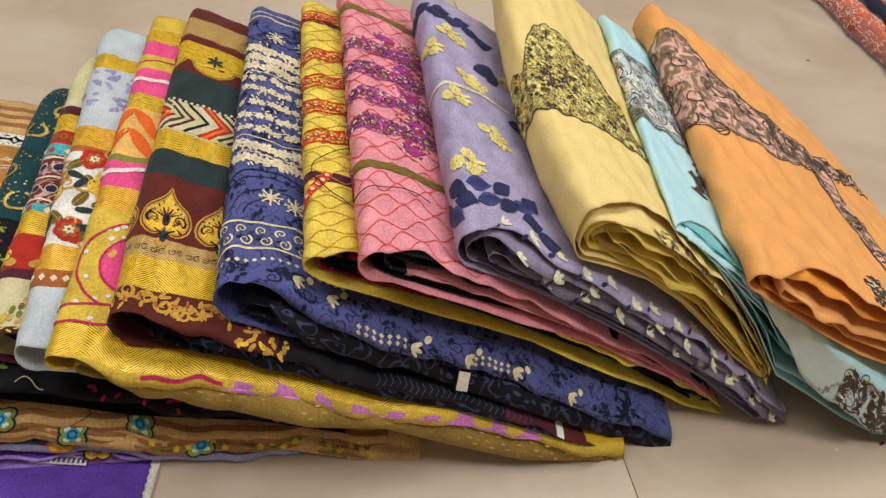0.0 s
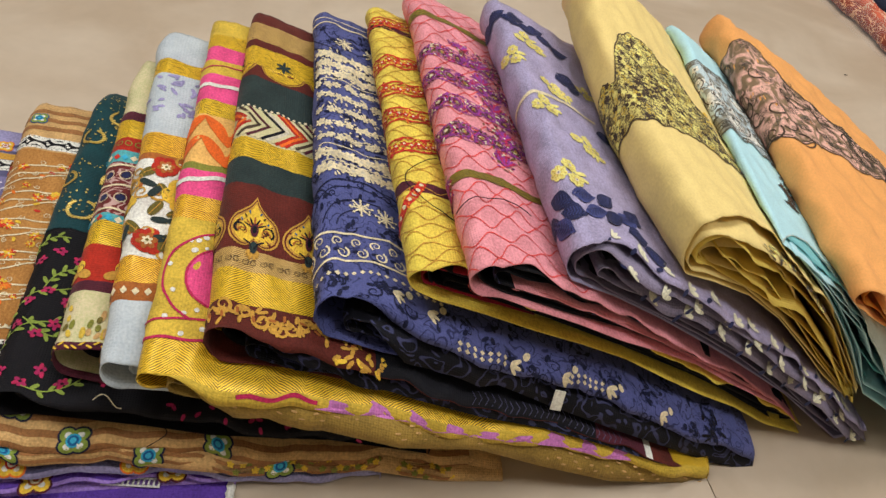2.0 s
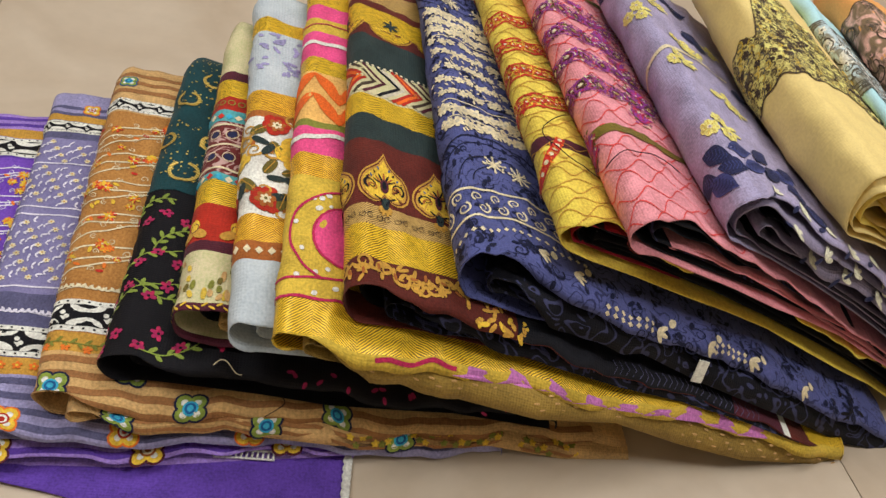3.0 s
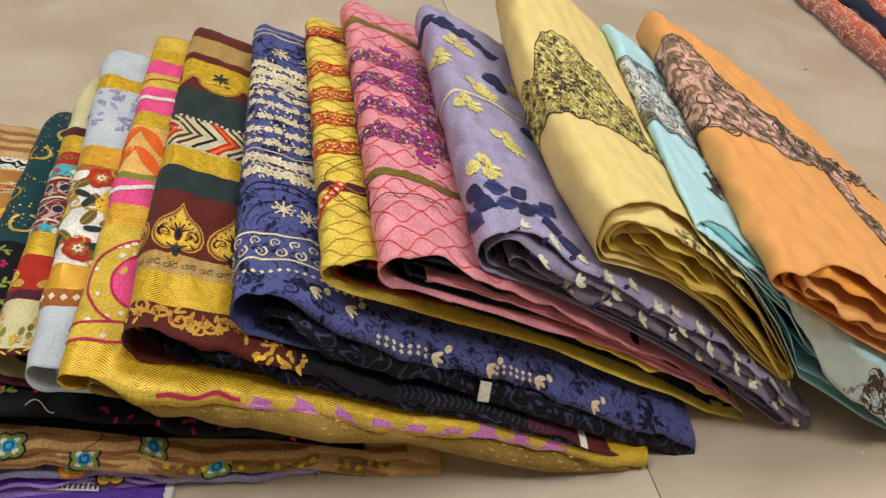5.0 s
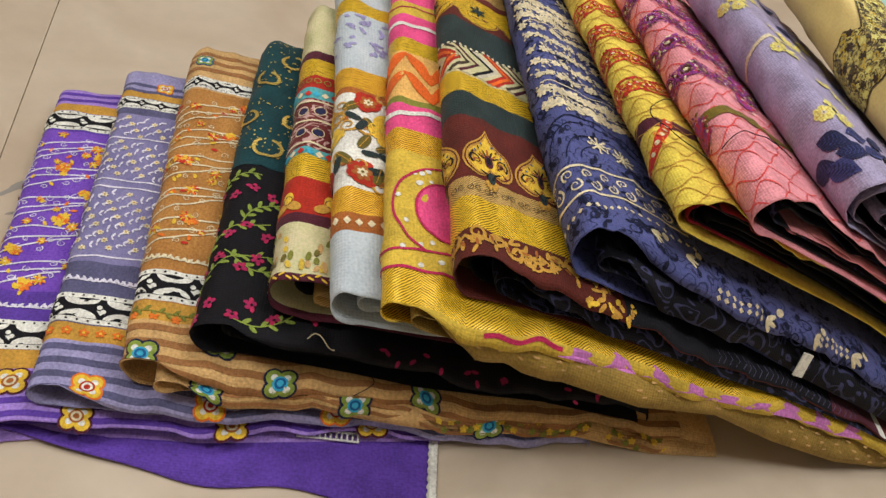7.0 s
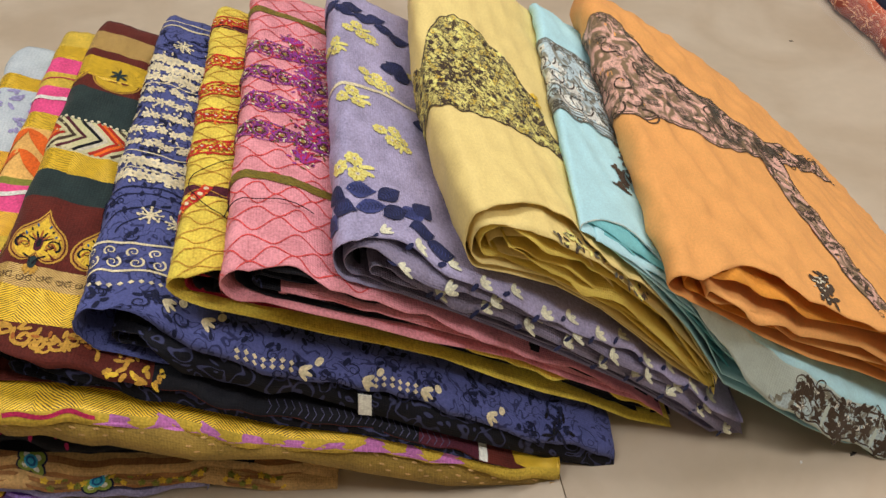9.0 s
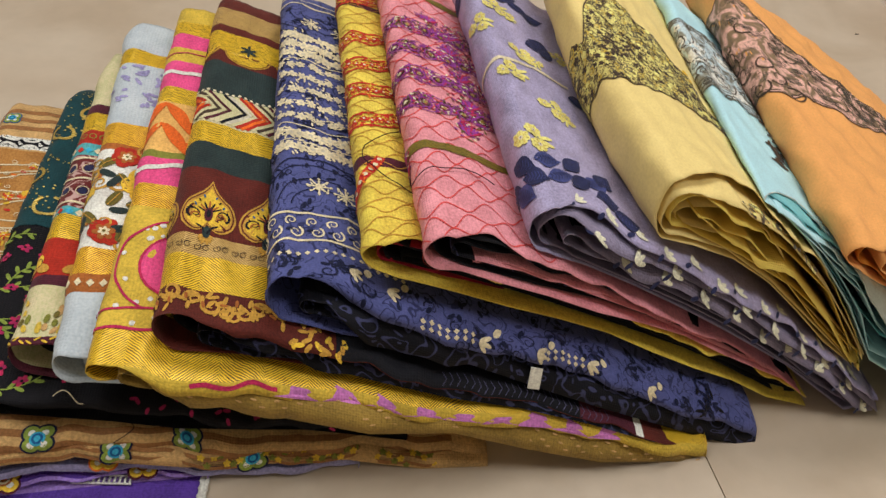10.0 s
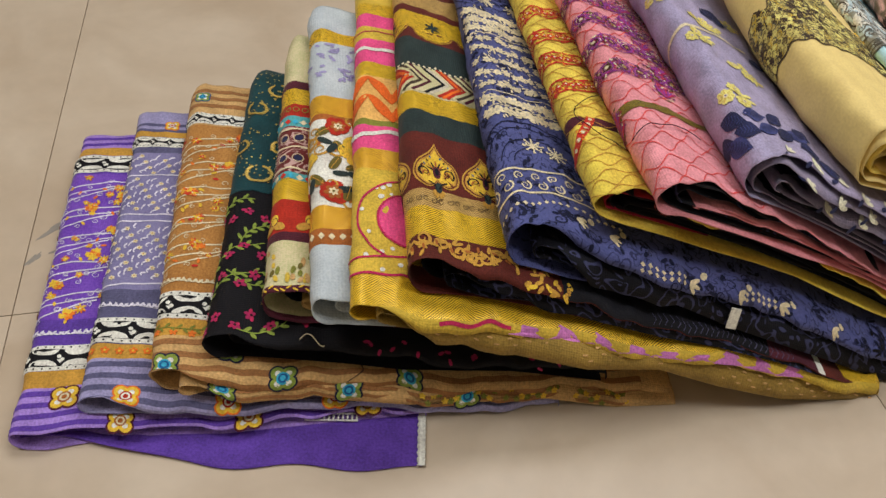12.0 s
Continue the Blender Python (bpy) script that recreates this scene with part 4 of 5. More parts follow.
for cb in (0.0145, 0.0595, 0.1045, -0.0305):
    ca = 0.079
    ink.start("medallion")
    ink.fill(C["ochre"], heart(ca, cb, 1.06), 0.0008, 4)
    ink.fill(C["maroon_dye"], heart(ca, cb, 0.98), 0.0010, 4)
    ink.fill(C["ochre"], heart(ca, cb, 0.92), 0.0011, 4)
    ink.fill(C["thread_gold"], heart(ca, cb, 0.82), 0.0012, 4)
    for s in (1, -1):
        ink.curl(C["charcoal"], ca + 0.012, cb + s * 0.0135, 2.6 * s, 0.0062, 0.0020, -s, 0.0016, 1.2)
        ink.curl(C["rust"], ca + 0.013, cb + s * 0.0125, 2.0 * s, 0.0045, 0.0016, -s, 0.0018, 1.0)
        ink.stroke(C["charcoal"], [(ca - 0.003, cb + s * 0.0005), (ca + 0.003, cb + s * 0.003), (ca + 0.006, cb + s * 0.008)], 0.0016, 0.0017)
        for k in range(4):
            ink.petal(C["ink_blue"] if k % 2 else C["charcoal"], ca + 0.020 + 0.005 * k, cb + s * (0.013 - 0.003 * k), 0.4 * s, 0.0032, 0.0016, 0.0017)
            ink.petal(C["ochre"], ca - 0.004, cb, math.pi + s * (0.25 + 0.35 * k), 0.009 - 0.0012 * k, 0.0025, 0.0013)
    for k in range(-3, 4):
        ink.petal(C["charcoal"] if k % 2 else C["rust"], ca + 0.020, cb, k * 0.36, 0.0125 - 0.001 * abs(k), 0.0017, 0.0017)
    ink.petal(C["plum"], ca + 0.010, cb, 0.0, 0.015, 0.0062, 0.0018)
    ink.petal(C["charcoal"], ca + 0.014, cb, 0.0, 0.009, 0.0034, 0.0020)
    ink.petal(C["pine"], ca - 0.007, cb, 0.0, 0.012, 0.0060, 0.0017)
    ink.stop()
for i in range(14):
    b = -0.05 + i * 0.0115
    ink.curl(C["ochre"], 0.012, b, 0.8 * i, 0.0068, 0.0034, 1 if i % 2 else -1, 0.0011)
    for k in range(5):
        ink.petal(C["ochre"], 0.006 + rng.uniform(0, 0.012), b + rng.uniform(-0.004, 0.004), rng.uniform(0, 6.28), 0.008, 0.003, 0.0010)
    ink.petal(C["rust"], 0.010 + rng.uniform(0, 0.008), b, rng.uniform(0, 6.28), 0.006, 0.0025, 0.0013)
for i in range(24):
    b = -0.05 + i * 0.0068
    ink.curl(C["lace_brown"], 0.066, b, 0.5, 0.0032, 0.0008, 1 if i % 2 else -1, 0.0010)
for j in range(-12, 24):
    c = j * 0.0045
    shade = ("plum", "cream_dye", "cream_dye", "charcoal", "lace_pale", "cream_dye", "brick", "tangerine", "brick", "cream_dye", "lace_brown", "cream_dye")[j % 12]
    ink.stroke(C[shade], [(0.209, c), (0.214, c + 0.005), (0.219, c + 0.010), (0.224, c + 0.015), (0.229, c + 0.020), (0.234, c + 0.015), (0.239, c + 0.010), (0.244, c + 0.005), (0.249, c)], 0.0033, 0.0010)
for b in np.arange(-0.045, 0.09, 0.0055):
    ink.disc(C["thread_cream"], 0.251, b, 0.0016, 0.0012, 6)
for c in (-0.02, 0.03, 0.08):
    tt = np.linspace(0, math.pi, 14)
    ink.fill(C["zari_yellow"], np.stack([0.319 - 0.016 * np.sin(tt), c + 0.020 * np.cos(tt)], -1), 0.0008, 3)
    ink.stroke(C["ochre"], np.stack([0.320 - 0.019 * np.sin(tt), c + 0.022 * np.cos(tt)], -1), 0.0014)
    for k in range(6):
        ink.petal(C["pine"], 0.327, c, k * 1.05, 0.009, 0.003, 0.0012)
for i in range(16):
    ink.band(C["charcoal"], -0.0098 + i * 0.0025, -0.0073 + i * 0.0025, 0.115, 0.325, 0.0011)
    ink.band(C["plum"], -0.0098 + i * 0.0025, -0.0073 + i * 0.0025, 0.325, 0.378, 0.0011)
    ink.band(C["white_dye"], -0.0098 + i * 0.0025, -0.0073 + i * 0.0025, 0.380, 0.386, 0.0013)
for i in range(26):
    ink.stroke(C["slate"], [(-0.008, 0.20 + i * 0.006), (-0.003, 0.203 + i * 0.006), (0.003, 0.20 + i * 0.006)], 0.0006, 0.0017)
for i in range(16):
    ink.petal(C["ochre" if i % 3 else "thread_gold"], -0.004 + rng.uniform(-0.004, 0.005), 0.084 + i * 0.0026, rng.uniform(0, 6.28), 0.008, 0.0036, 0.0011)
ink.finish(t, NAMES)

# indigo
t = folded("indigo", "indigo blue block-printed folded cloth with cream floral embroidery",
           [(9, "indigo_dye")], [(0.45, "night_print", -0.024), (0.2, "black_dye", 0.006)])
ink, rng = Ink("indigo"), np.random.RandomState(9)
for a in (0.036, 0.066):
    ink.line(C["thread_cream"], a, -0.045, 0.09, 0.0022, 0.002, 34)
for b in np.arange(-0.04, 0.09, 0.016):
    ink.curl(C["thread_cream"], 0.051, b, 0.4, 0.006, 0.002, 1)
    ink.curl(C["thread_cream"], 0.053, b + 0.008, 3.6, 0.005, 0.0018, 1)
    ink.petal(C["navy"], 0.047, b + 0.006, 1.5, 0.006, 0.003)
for b in np.arange(-0.04, 0.30, 0.0068):
    dot = 0.022 + 0.004 * math.sin(b * 30) if b < 0.09 else -0.006 + 0.003 * math.sin(b * 60)
    if b < 0.09 or (int(b * 20) % 2 == 0):
        for o in ((0,) if b < 0.09 else (0, -0.005)):
            ink.fill(C["thread_cream"], [(dot + o - 0.0022, b), (dot + o, b - 0.0022), (dot + o + 0.0022, b), (dot + o, b + 0.0022)], 0.0010, 1)
for b in (0.045, 0.075, 0.15, 0.2, 0.25, 0.31):
    a = 0.010 if b < 0.09 else -0.007
    for k in range(3):
        ink.petal(C["thread_cream"], a, b, 1.2 + k * 0.7, 0.011, 0.004)
    ink.petal(C["thread_cream"], a + 0.004, b + 0.013, 0.5, 0.008, 0.006)
    ink.curl(C["navy"], a - 0.004, b - 0.01, 1.0, 0.007, 0.0018)


for ca, cb in ((0.074, 0.026), (0.376, 0.03)):
    for r, w in ((0.060, 0.0016), (0.052, 0.0010), (0.036, 0.0012), (0.024, 0.0010)):
        ink.ring(C["navy"], ca, cb, r, w, 0.0009, 36, (-1.5, 1.5) if ca < 0.2 else (1.9, 4.4))
for i in range(150):
    a, b = (rng.uniform(0.07, 0.38), rng.uniform(-0.045, 0.085)) if i % 3 else (rng.uniform(-0.012, 0.034), rng.uniform(-0.03, 0.37))
    ink.curl(C["navy"], a, b, rng.uniform(0, 6.28), rng.uniform(0.003, 0.0065), 0.0013, rng.choice([-1, 1]), 0.0008)
    for k in range(2):
        ink.petal(C["navy"], a + rng.uniform(-0.006, 0.006), b + rng.uniform(-0.006, 0.006), rng.uniform(0, 6.28), rng.uniform(0.005, 0.009), 0.0034, 0.0008)


def snow(a, b, r):
    ink.start("star_motif")
    ink.stitches(C["thread_cream"], [(a + rng.uniform(-r, r) * 0.8, b + rng.uniform(-r, r) * 0.8) for _ in range(14)], 0.0035, rng)
    for k in range(8):
        g = k * math.pi / 4
        ink.petal(C["thread_cream"], a, b, g, r, r * 0.20)
        ink.disc(C["thread_cream"], a + r * 1.1 * math.cos(g), b + r * 1.1 * math.sin(g), r * 0.16, 0.0014, 6)
    ink.stop()


for a, b in ((0.101, 0.024), (0.096, 0.046), (0.348, 0.018), (0.345, 0.05)):
    snow(a, b, 0.0085)
for a in (0.146, 0.163, 0.190, 0.208, 0.229, 0.250, 0.268, 0.288, 0.304, 0.320):
    big = a < 0.17 or a > 0.28
    for b in np.arange(-0.010, 0.064, 0.0092):
        bb = b + rng.uniform(-0.002, 0.002)
        ink.flower(C["thread_cream"], a + rng.uniform(-0.002, 0.002), bb, 0.0068 if big else 0.005, 6, C["lace_pale"], rng.uniform(0, 1))
        ink.stitches(C["thread_cream"], [(a + rng.uniform(-0.009, 0.009), bb + rng.uniform(-0.006, 0.006)) for _ in range(6 if big else 3)], 0.0045, rng)
for a in (0.154, 0.176, 0.278):
    ink.line(C["thread_cream"], a, -0.010, 0.065, 0.0012, 0.001, 150)
ink.line(C["thread_cream"], 0.385, -0.04, 0.09, 0.003, 0.0015, 60)
ink.line(C["thread_cream"], 0.398, -0.04, 0.09, 0.0018)
for i in range(34):
    b = 0.372 + rng.uniform(0, 0.02)
    a = rng.uniform(-0.014, 0.03)
    ink.petal(C["navy"] if i % 3 else C["black_dye"], a, b, rng.uniform(0, 6.28), rng.uniform(0.006, 0.011), 0.0030, 0.0014)
ink.finish(t, NAMES)

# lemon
# the two black inner sheets stand for the shade under the yellow fold
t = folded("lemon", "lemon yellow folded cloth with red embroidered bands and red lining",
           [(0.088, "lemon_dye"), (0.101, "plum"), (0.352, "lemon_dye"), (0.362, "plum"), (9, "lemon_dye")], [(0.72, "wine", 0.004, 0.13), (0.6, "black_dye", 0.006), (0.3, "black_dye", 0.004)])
ink, rng = Ink("lemon"), np.random.RandomState(10)
ogee(ink, "ochre", 0.004, 0.40, -0.045, 0.075, 0.0010, 0.012, 0.004)
for a in (0.150, 0.195, 0.238, 0.286, 0.366):
    for e in (-0.009, 0.009):
        ink.line(C["thread_red"], a + e, -0.045, 0.07, 0.0022, 0.0012, 260, 0.0012, 0.26)
    for i in range(120):
        b = rng.uniform(-0.045, 0.07)
        ink.stitches(C[("thread_red", "thread_red", "brick", "thread_orange")[i % 4]], [(a + 0.26 * b + rng.uniform(-0.009, 0.009), b)], 0.0045, rng, 0.0011)
    for b in np.arange(-0.045, 0.07, 0.0075):
        ink.flower(C["thread_red"], a + 0.26 * b + rng.uniform(-0.002, 0.002), b, 0.0045, 6, C["thread_cream"], rng.uniform(0, 1))
        ink.stitches(C["thread_gold"], [(a + 0.26 * b + rng.uniform(-0.007, 0.007), b + rng.uniform(-0.004, 0.004)) for _ in range(5)], 0.0034, rng)
s = np.linspace(0, 1, 14)
curve = np.stack([0.055 + 0.045 * s, -0.03 + 0.040 * s ** 0.6], -1)
ink.stroke(C["thread_red"], curve, 0.0080)
for p in curve[::2]:
    ink.disc(C["thread_cream"], p[0], p[1], 0.0022, 0.0016, 8)
    ink.stitches(C["thread_orange"], [(p[0] + rng.uniform(-0.004, 0.004), p[1] + rng.uniform(-0.004, 0.004)) for _ in range(4)], 0.003, rng, 0.0015)
ink.finish(t, NAMES)

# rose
# black close under the pink top paints the dark of the open slit
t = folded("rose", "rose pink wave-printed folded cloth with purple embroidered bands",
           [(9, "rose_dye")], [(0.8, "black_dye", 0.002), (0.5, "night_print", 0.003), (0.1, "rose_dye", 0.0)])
ink, rng = Ink("rose"), np.random.RandomState(12)
ogee(ink, "coral", 0.002, 0.41, -0.05, 0.10, 0.0011, 0.016, 0.006)
for a in (0.101, 0.364):
    ink.band(C["zari_green"], a - 0.005, a + 0.005, -0.045, 0.10, 0.0012, 0.0015, 45)
ROSE_THREADS = ("thread_purple", "thread_purple", "magenta", "thread_purple", "thread_olive", "plum", "thread_cream")
for a in (0.160, 0.203, 0.247, 0.290):
    for i in range(230):
        b = -0.048 + i * 0.00058
        w = 0.0095 + 0.003 * math.sin(b * 110)
        ink.stitches(C[ROSE_THREADS[rng.randint(7)]], [(a + 0.08 * b + rng.uniform(-w, w), b) for _ in range(2)], 0.0042, rng)
    for b in np.arange(-0.03, 0.07, 0.019):
        ink.ring(C["thread_purple"], a, b, 0.0066, 0.0014, 0.0019, 14)
        ink.ring(C["plum"], a, b, 0.0040, 0.0010, 0.0020, 12)
        ink.disc(C["thread_cream"] if int(b * 100) % 2 else C["sequin_gold"], a, b, 0.0022, 0.0020, 8)
    bs = np.arange(-0.045, 0.075, 0.003)
    for e in (-1, 1):
        ink.stroke(C["thread_purple"], np.stack([a + 0.08 * bs + e * (0.010 + 0.003 * np.sin(bs * 110)), bs], -1), 0.0012, 0.0016)
for ca, cb in ((0.140, 0.048), (0.180, 0.056), (0.225, 0.055), (0.268, 0.052), (0.318, 0.034), (0.300, 0.056), (0.085, -0.032), (0.098, -0.030)):
    for k in range(9):
        ink.petal(C[ROSE_THREADS[k % 3]], ca - 0.008, cb, -0.7 + 0.2 * k, 0.017, 0.0026, 0.0015 + 0.00005 * k)
    for k in range(44):
        g, r = rng.uniform(0, 6.28), 0.014 * math.sqrt(rng.uniform(0, 1))
        ink.stitches(C[ROSE_THREADS[rng.randint(7)]], [(ca + r * math.cos(g), cb + 0.8 * r * math.sin(g))], 0.0042, rng)
for i in range(420):
    b = rng.uniform(0.036, 0.088)
    ink.stitches(C[ROSE_THREADS[rng.randint(7)]], [(rng.uniform(0.150, 0.325), b)], 0.0042, rng)
ink.finish(t, NAMES)

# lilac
# black sheets between the lilac ones are painted shade in the gaps
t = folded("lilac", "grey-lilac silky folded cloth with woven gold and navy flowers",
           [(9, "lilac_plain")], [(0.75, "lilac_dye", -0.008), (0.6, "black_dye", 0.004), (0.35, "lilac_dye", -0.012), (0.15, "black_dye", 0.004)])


def gold_spray(ink, a, b, s, turn=0.0):
    """Three round woven flowers with stitched rays, and two leaves."""
    ink.start("woven_flower")
    for k in range(3):
        g = turn + k * 2.1
        ca, cb, r = a + s * 0.66 * math.cos(g), b + s * 0.66 * math.sin(g), s * 0.56
        for j in range(7):
            h = g + j * 0.898
            ink.petal(C["thread_yellow"], ca, cb, h, r, r * 0.78, 0.0012 + 0.00004 * j, 7)
            ink.stroke(C["mustard"], [(ca + r * 0.3 * math.cos(h), cb + r * 0.3 * math.sin(h)), (ca + r * 0.85 * math.cos(h), cb + r * 0.85 * math.sin(h))], 0.0005, 0.0020)
        ink.disc(C["thread_cream"], ca, cb, r * 0.26, 0.0019, 8)
        ink.disc(C["lilac_dye"], ca, cb, r * 0.11, 0.0022, 6)
    for g in (turn + 1.0, turn + 1.5):
        ink.petal(C["thread_yellow"], a + s * 0.5 * math.cos(g), b + s * 0.5 * math.sin(g), g, s, s * 0.34, 0.0012)
    ink.stop()


ink, rng = Ink("lilac"), np.random.RandomState(13)
for a, b, s, g in ((0.077, 0.001, 0.0150, 0.4), (0.134, 0.040, 0.0130, 0.8), (0.126, 0.053, 0.0090, 2.4), (0.171, 0.006, 0.0135, 0.2), (0.214, 0.028, 0.0115, 1.2), (0.206, 0.042, 0.008, 1.8), (0.250, -0.012, 0.0130, 0.5), (0.287, 0.016, 0.0125, 0.2), (0.278, 0.030, 0.008, 1.0), (0.24, 0.08, 0.01, 0.6)):
    gold_spray(ink, a, b, s, g)
for a, b, g, blue in ((0.050, -0.016, 2.2, 0), (0.052, 0.008, 1.6, 1), (0.050, 0.032, 0.9, 0), (0.034, -0.008, 1.9, 0), (0.034, 0.016, 1.5, 1), (0.030, 0.036, 1.0, 0), (0.024, -0.022, 2.4, 1), (0.036, -0.034, 2.0, 0),
                      (0.036, 0.052, 0.9, 1), (0.020, 0.058, 1.2, 0), (0.046, 0.062, 0.6, 0), (0.012, 0.074, 1.4, 0),
                      (0.318, -0.030, 1.5, 0), (0.326, -0.012, 1.2, 0), (0.316, 0.004, 1.9, 0), (0.328, 0.014, 1.4, 0), (0.314, 0.026, 1.6, 0), (0.322, 0.040, 1.2, 0), (0.308, 0.050, 1.7, 0), (0.300, 0.066, 1.4, 0),
                      (0.238, 0.050, 1.2, 0), (0.246, 0.058, 2.0, 0), (0.232, 0.062, 0.7, 0), (0.165, 0.078, 1.5, 0)):
    ink.start("woven_leaf")
    ca, cb = a - 0.012 * math.cos(g), b - 0.012 * math.sin(g)
    ink.leaf(C["leaf_blue" if blue else "midnight"], ca, cb, g, 0.0265, 0.0180, 0.0012 + 0.00012 * (b * 100 % 4))
    for k in range(7):
        r = 0.003 + 0.0028 * k
        w = 0.0045 * math.sin(math.pi * (r + 0.002) / 0.027)
        p, q = ca + r * math.cos(g), cb + r * math.sin(g)
        ink.stroke(C["midnight" if blue else "leaf_blue"], [(p - w * math.sin(g), q + w * math.cos(g)), (p + 0.002 * math.cos(g), q + 0.002 * math.sin(g)), (p + w * math.sin(g), q - w * math.cos(g))], 0.0007, 0.0020)
    ink.stop()
bs = np.linspace(-0.045, 0.075, 34)
ink.stroke(C["thread_cream"], np.stack([0.172 + 0.020 * np.sin((bs + 0.045) * 20), bs], -1), 0.0042)
def tulips(ink, spots):
    for a, b in spots:
        ink.start("woven_tulip")
        for k in range(3):
            ink.petal(C["tulip"], a, b, 0.5 + k * 0.6, 0.0115, 0.0042, 0.0011 + 0.0001 * k, 7)
        ink.petal(C["midnight"], a - 0.001, b - 0.002, 3.9, 0.010, 0.0035, 0.0010)
        ink.stop()


tulips(ink, [(0.004 - 0.007 * (i % 2), 0.022 + i * 0.029) for i in range(13)])
ink.finish(t, NAMES)
for layer in (0.75, 0.35):
    ink = Ink("lilac", layer)
    tulips(ink, [(-0.009, 0.03 + i * 0.041 + 0.02 * (layer < 0.5)) for i in range(9)])
    ink.finish(t, NAMES)


def lace_scrolls(ink, dark, pale, a0, a1, b0, b1, n, rng, slant=0.0):
    """Corded scrolls and florets of a lace band, with a scalloped cord along both edges."""
    for i in range(n):
        b = rng.uniform(b0, b1)
        a = rng.uniform(a0, a1) + slant * b
        ink.curl(C[dark], a, b, rng.uniform(0, 6.28), rng.uniform(0.004, 0.009), 0.0016, rng.choice([-1, 1]), 0.0012)
        if i % 2:
            ink.flower(C[pale], a + 0.004, b, rng.uniform(0.003, 0.006), 5, C[dark], rng.uniform(0, 1), lift=0.0010)
        else:
            ink.petal(C[dark], a, b, rng.uniform(0, 6.28), rng.uniform(0.006, 0.012), 0.003, 0.0013)
    for a in (a0, a1):
        ink.line(C[dark], a, b0, b1, 0.0020, 0.0015, 260, 0.0013, slant)


# butter
# the deeper yellow inner sheets carry the warm glow of shaded chiffon
t = folded("butter", "butter yellow chiffon folded cloth with a black and gold lace band",
           [(9, "butter_dye")], [(0.8, "butter_dye", -0.004), (0.58, "gold_silk", -0.002), (0.34, "butter_dye", 0.0), (0.12, "gold_silk", -0.008)])
ink, rng = Ink("butter"), np.random.RandomState(14)
bs = np.arange(-0.09, 0.132, 0.003)
lo = np.interp(bs, [-0.09, -0.03, 0.025, 0.109, 0.13], [0.116, 0.117, 0.108, 0.104, 0.096]) + 0.0016 * np.sin(bs * 300)
hi = np.interp(bs, [-0.09, -0.034, -0.026, -0.014, -0.004, 0.014, 0.030, 0.046, 0.070, 0.097, 0.118, 0.134], [0.166, 0.174, 0.174, 0.166, 0.196, 0.232, 0.245, 0.245, 0.228, 0.204, 0.150, 0.100]) + 0.0018 * np.sin(bs * 400)
n = len(bs)
v, f = [], []
for i in range(n):
    v.extend([(lo[i] + (hi[i] - lo[i]) * j / 16, bs[i]) for j in range(17)])
for i in range(n - 1):
    f.extend([(i * 17 + j, i * 17 + j + 1, (i + 1) * 17 + j + 1, (i + 1) * 17 + j) for j in range(16)])
ink.put(C["butter_lace"], v, f, 0.0007)
ink.stroke(C["lace_brown"], np.stack([lo, bs], -1), 0.0015)
ink.stroke(C["lace_brown"], np.stack([hi, bs], -1), 0.0015)
for i in range(n):
    for r, a in enumerate(np.arange(lo[i] + 0.004, hi[i] - 0.002, 0.0052)):
        if (i + r) % 2:
            continue
        m = ("lace_brown", "thread_yellow", "lace_grey", "thread_yellow", "mustard")[rng.randint(5)]
        ink.ring(C[m], a + rng.uniform(-0.001, 0.001), bs[i], rng.uniform(0.0022, 0.0032), 0.0011, 0.0011, 8, (rng.uniform(-0.6, 0.2), rng.uniform(3.0, 4.4)))
        if rng.randint(3) == 0:
            ink.flower(C[("lace_brown", "thread_yellow")[rng.randint(2)]], a, bs[i], rng.uniform(0.0022, 0.0036), 5, None, rng.uniform(0, 1), lift=0.0013)
for i in range(46):
    g, r = rng.uniform(0, 6.28), 0.020 * math.sqrt(rng.uniform(0, 1))
    ink.petal(C["lace_brown"], 0.160 + r * math.cos(g), 0.026 + 1.3 * r * math.sin(g), rng.uniform(0, 6.28), 0.007, 0.003, 0.0014)
for i in range(14):
    ink.disc(C["thread_gold"], 0.166 + rng.uniform(-0.010, 0.010), 0.116 + rng.uniform(-0.004, 0.004), 0.0022, 0.0016, 7)
ink.finish(t, NAMES)
ink = Ink("butter", 0.8)
for i in range(70):
    ink.petal(C[("lace_brown", "lace_grey", "thread_yellow")[i % 3]], rng.uniform(-0.002, 0.010), rng.uniform(0.065, 0.175), rng.uniform(0, 6.28), 0.006, 0.0028)
ink.finish(t, NAMES)

# sky
t = folded("sky", "pale sky blue chiffon folded cloth with grey lace band",
           [(-0.010, "mint"), (9, "sky_dye")], [(0.78, "lagoon", 0.004), (0.55, "sky_dye", -0.003), (0.35, "lagoon", 0.003), (0.15, "sky_dye", -0.004)], reach=0.5, short=0.22)
ink, rng = Ink("sky"), np.random.RandomState(15)
ink.band(C["sky_lace"], 0.149, 0.266, -0.06, 0.085, 0.0010, 0.003, 40)
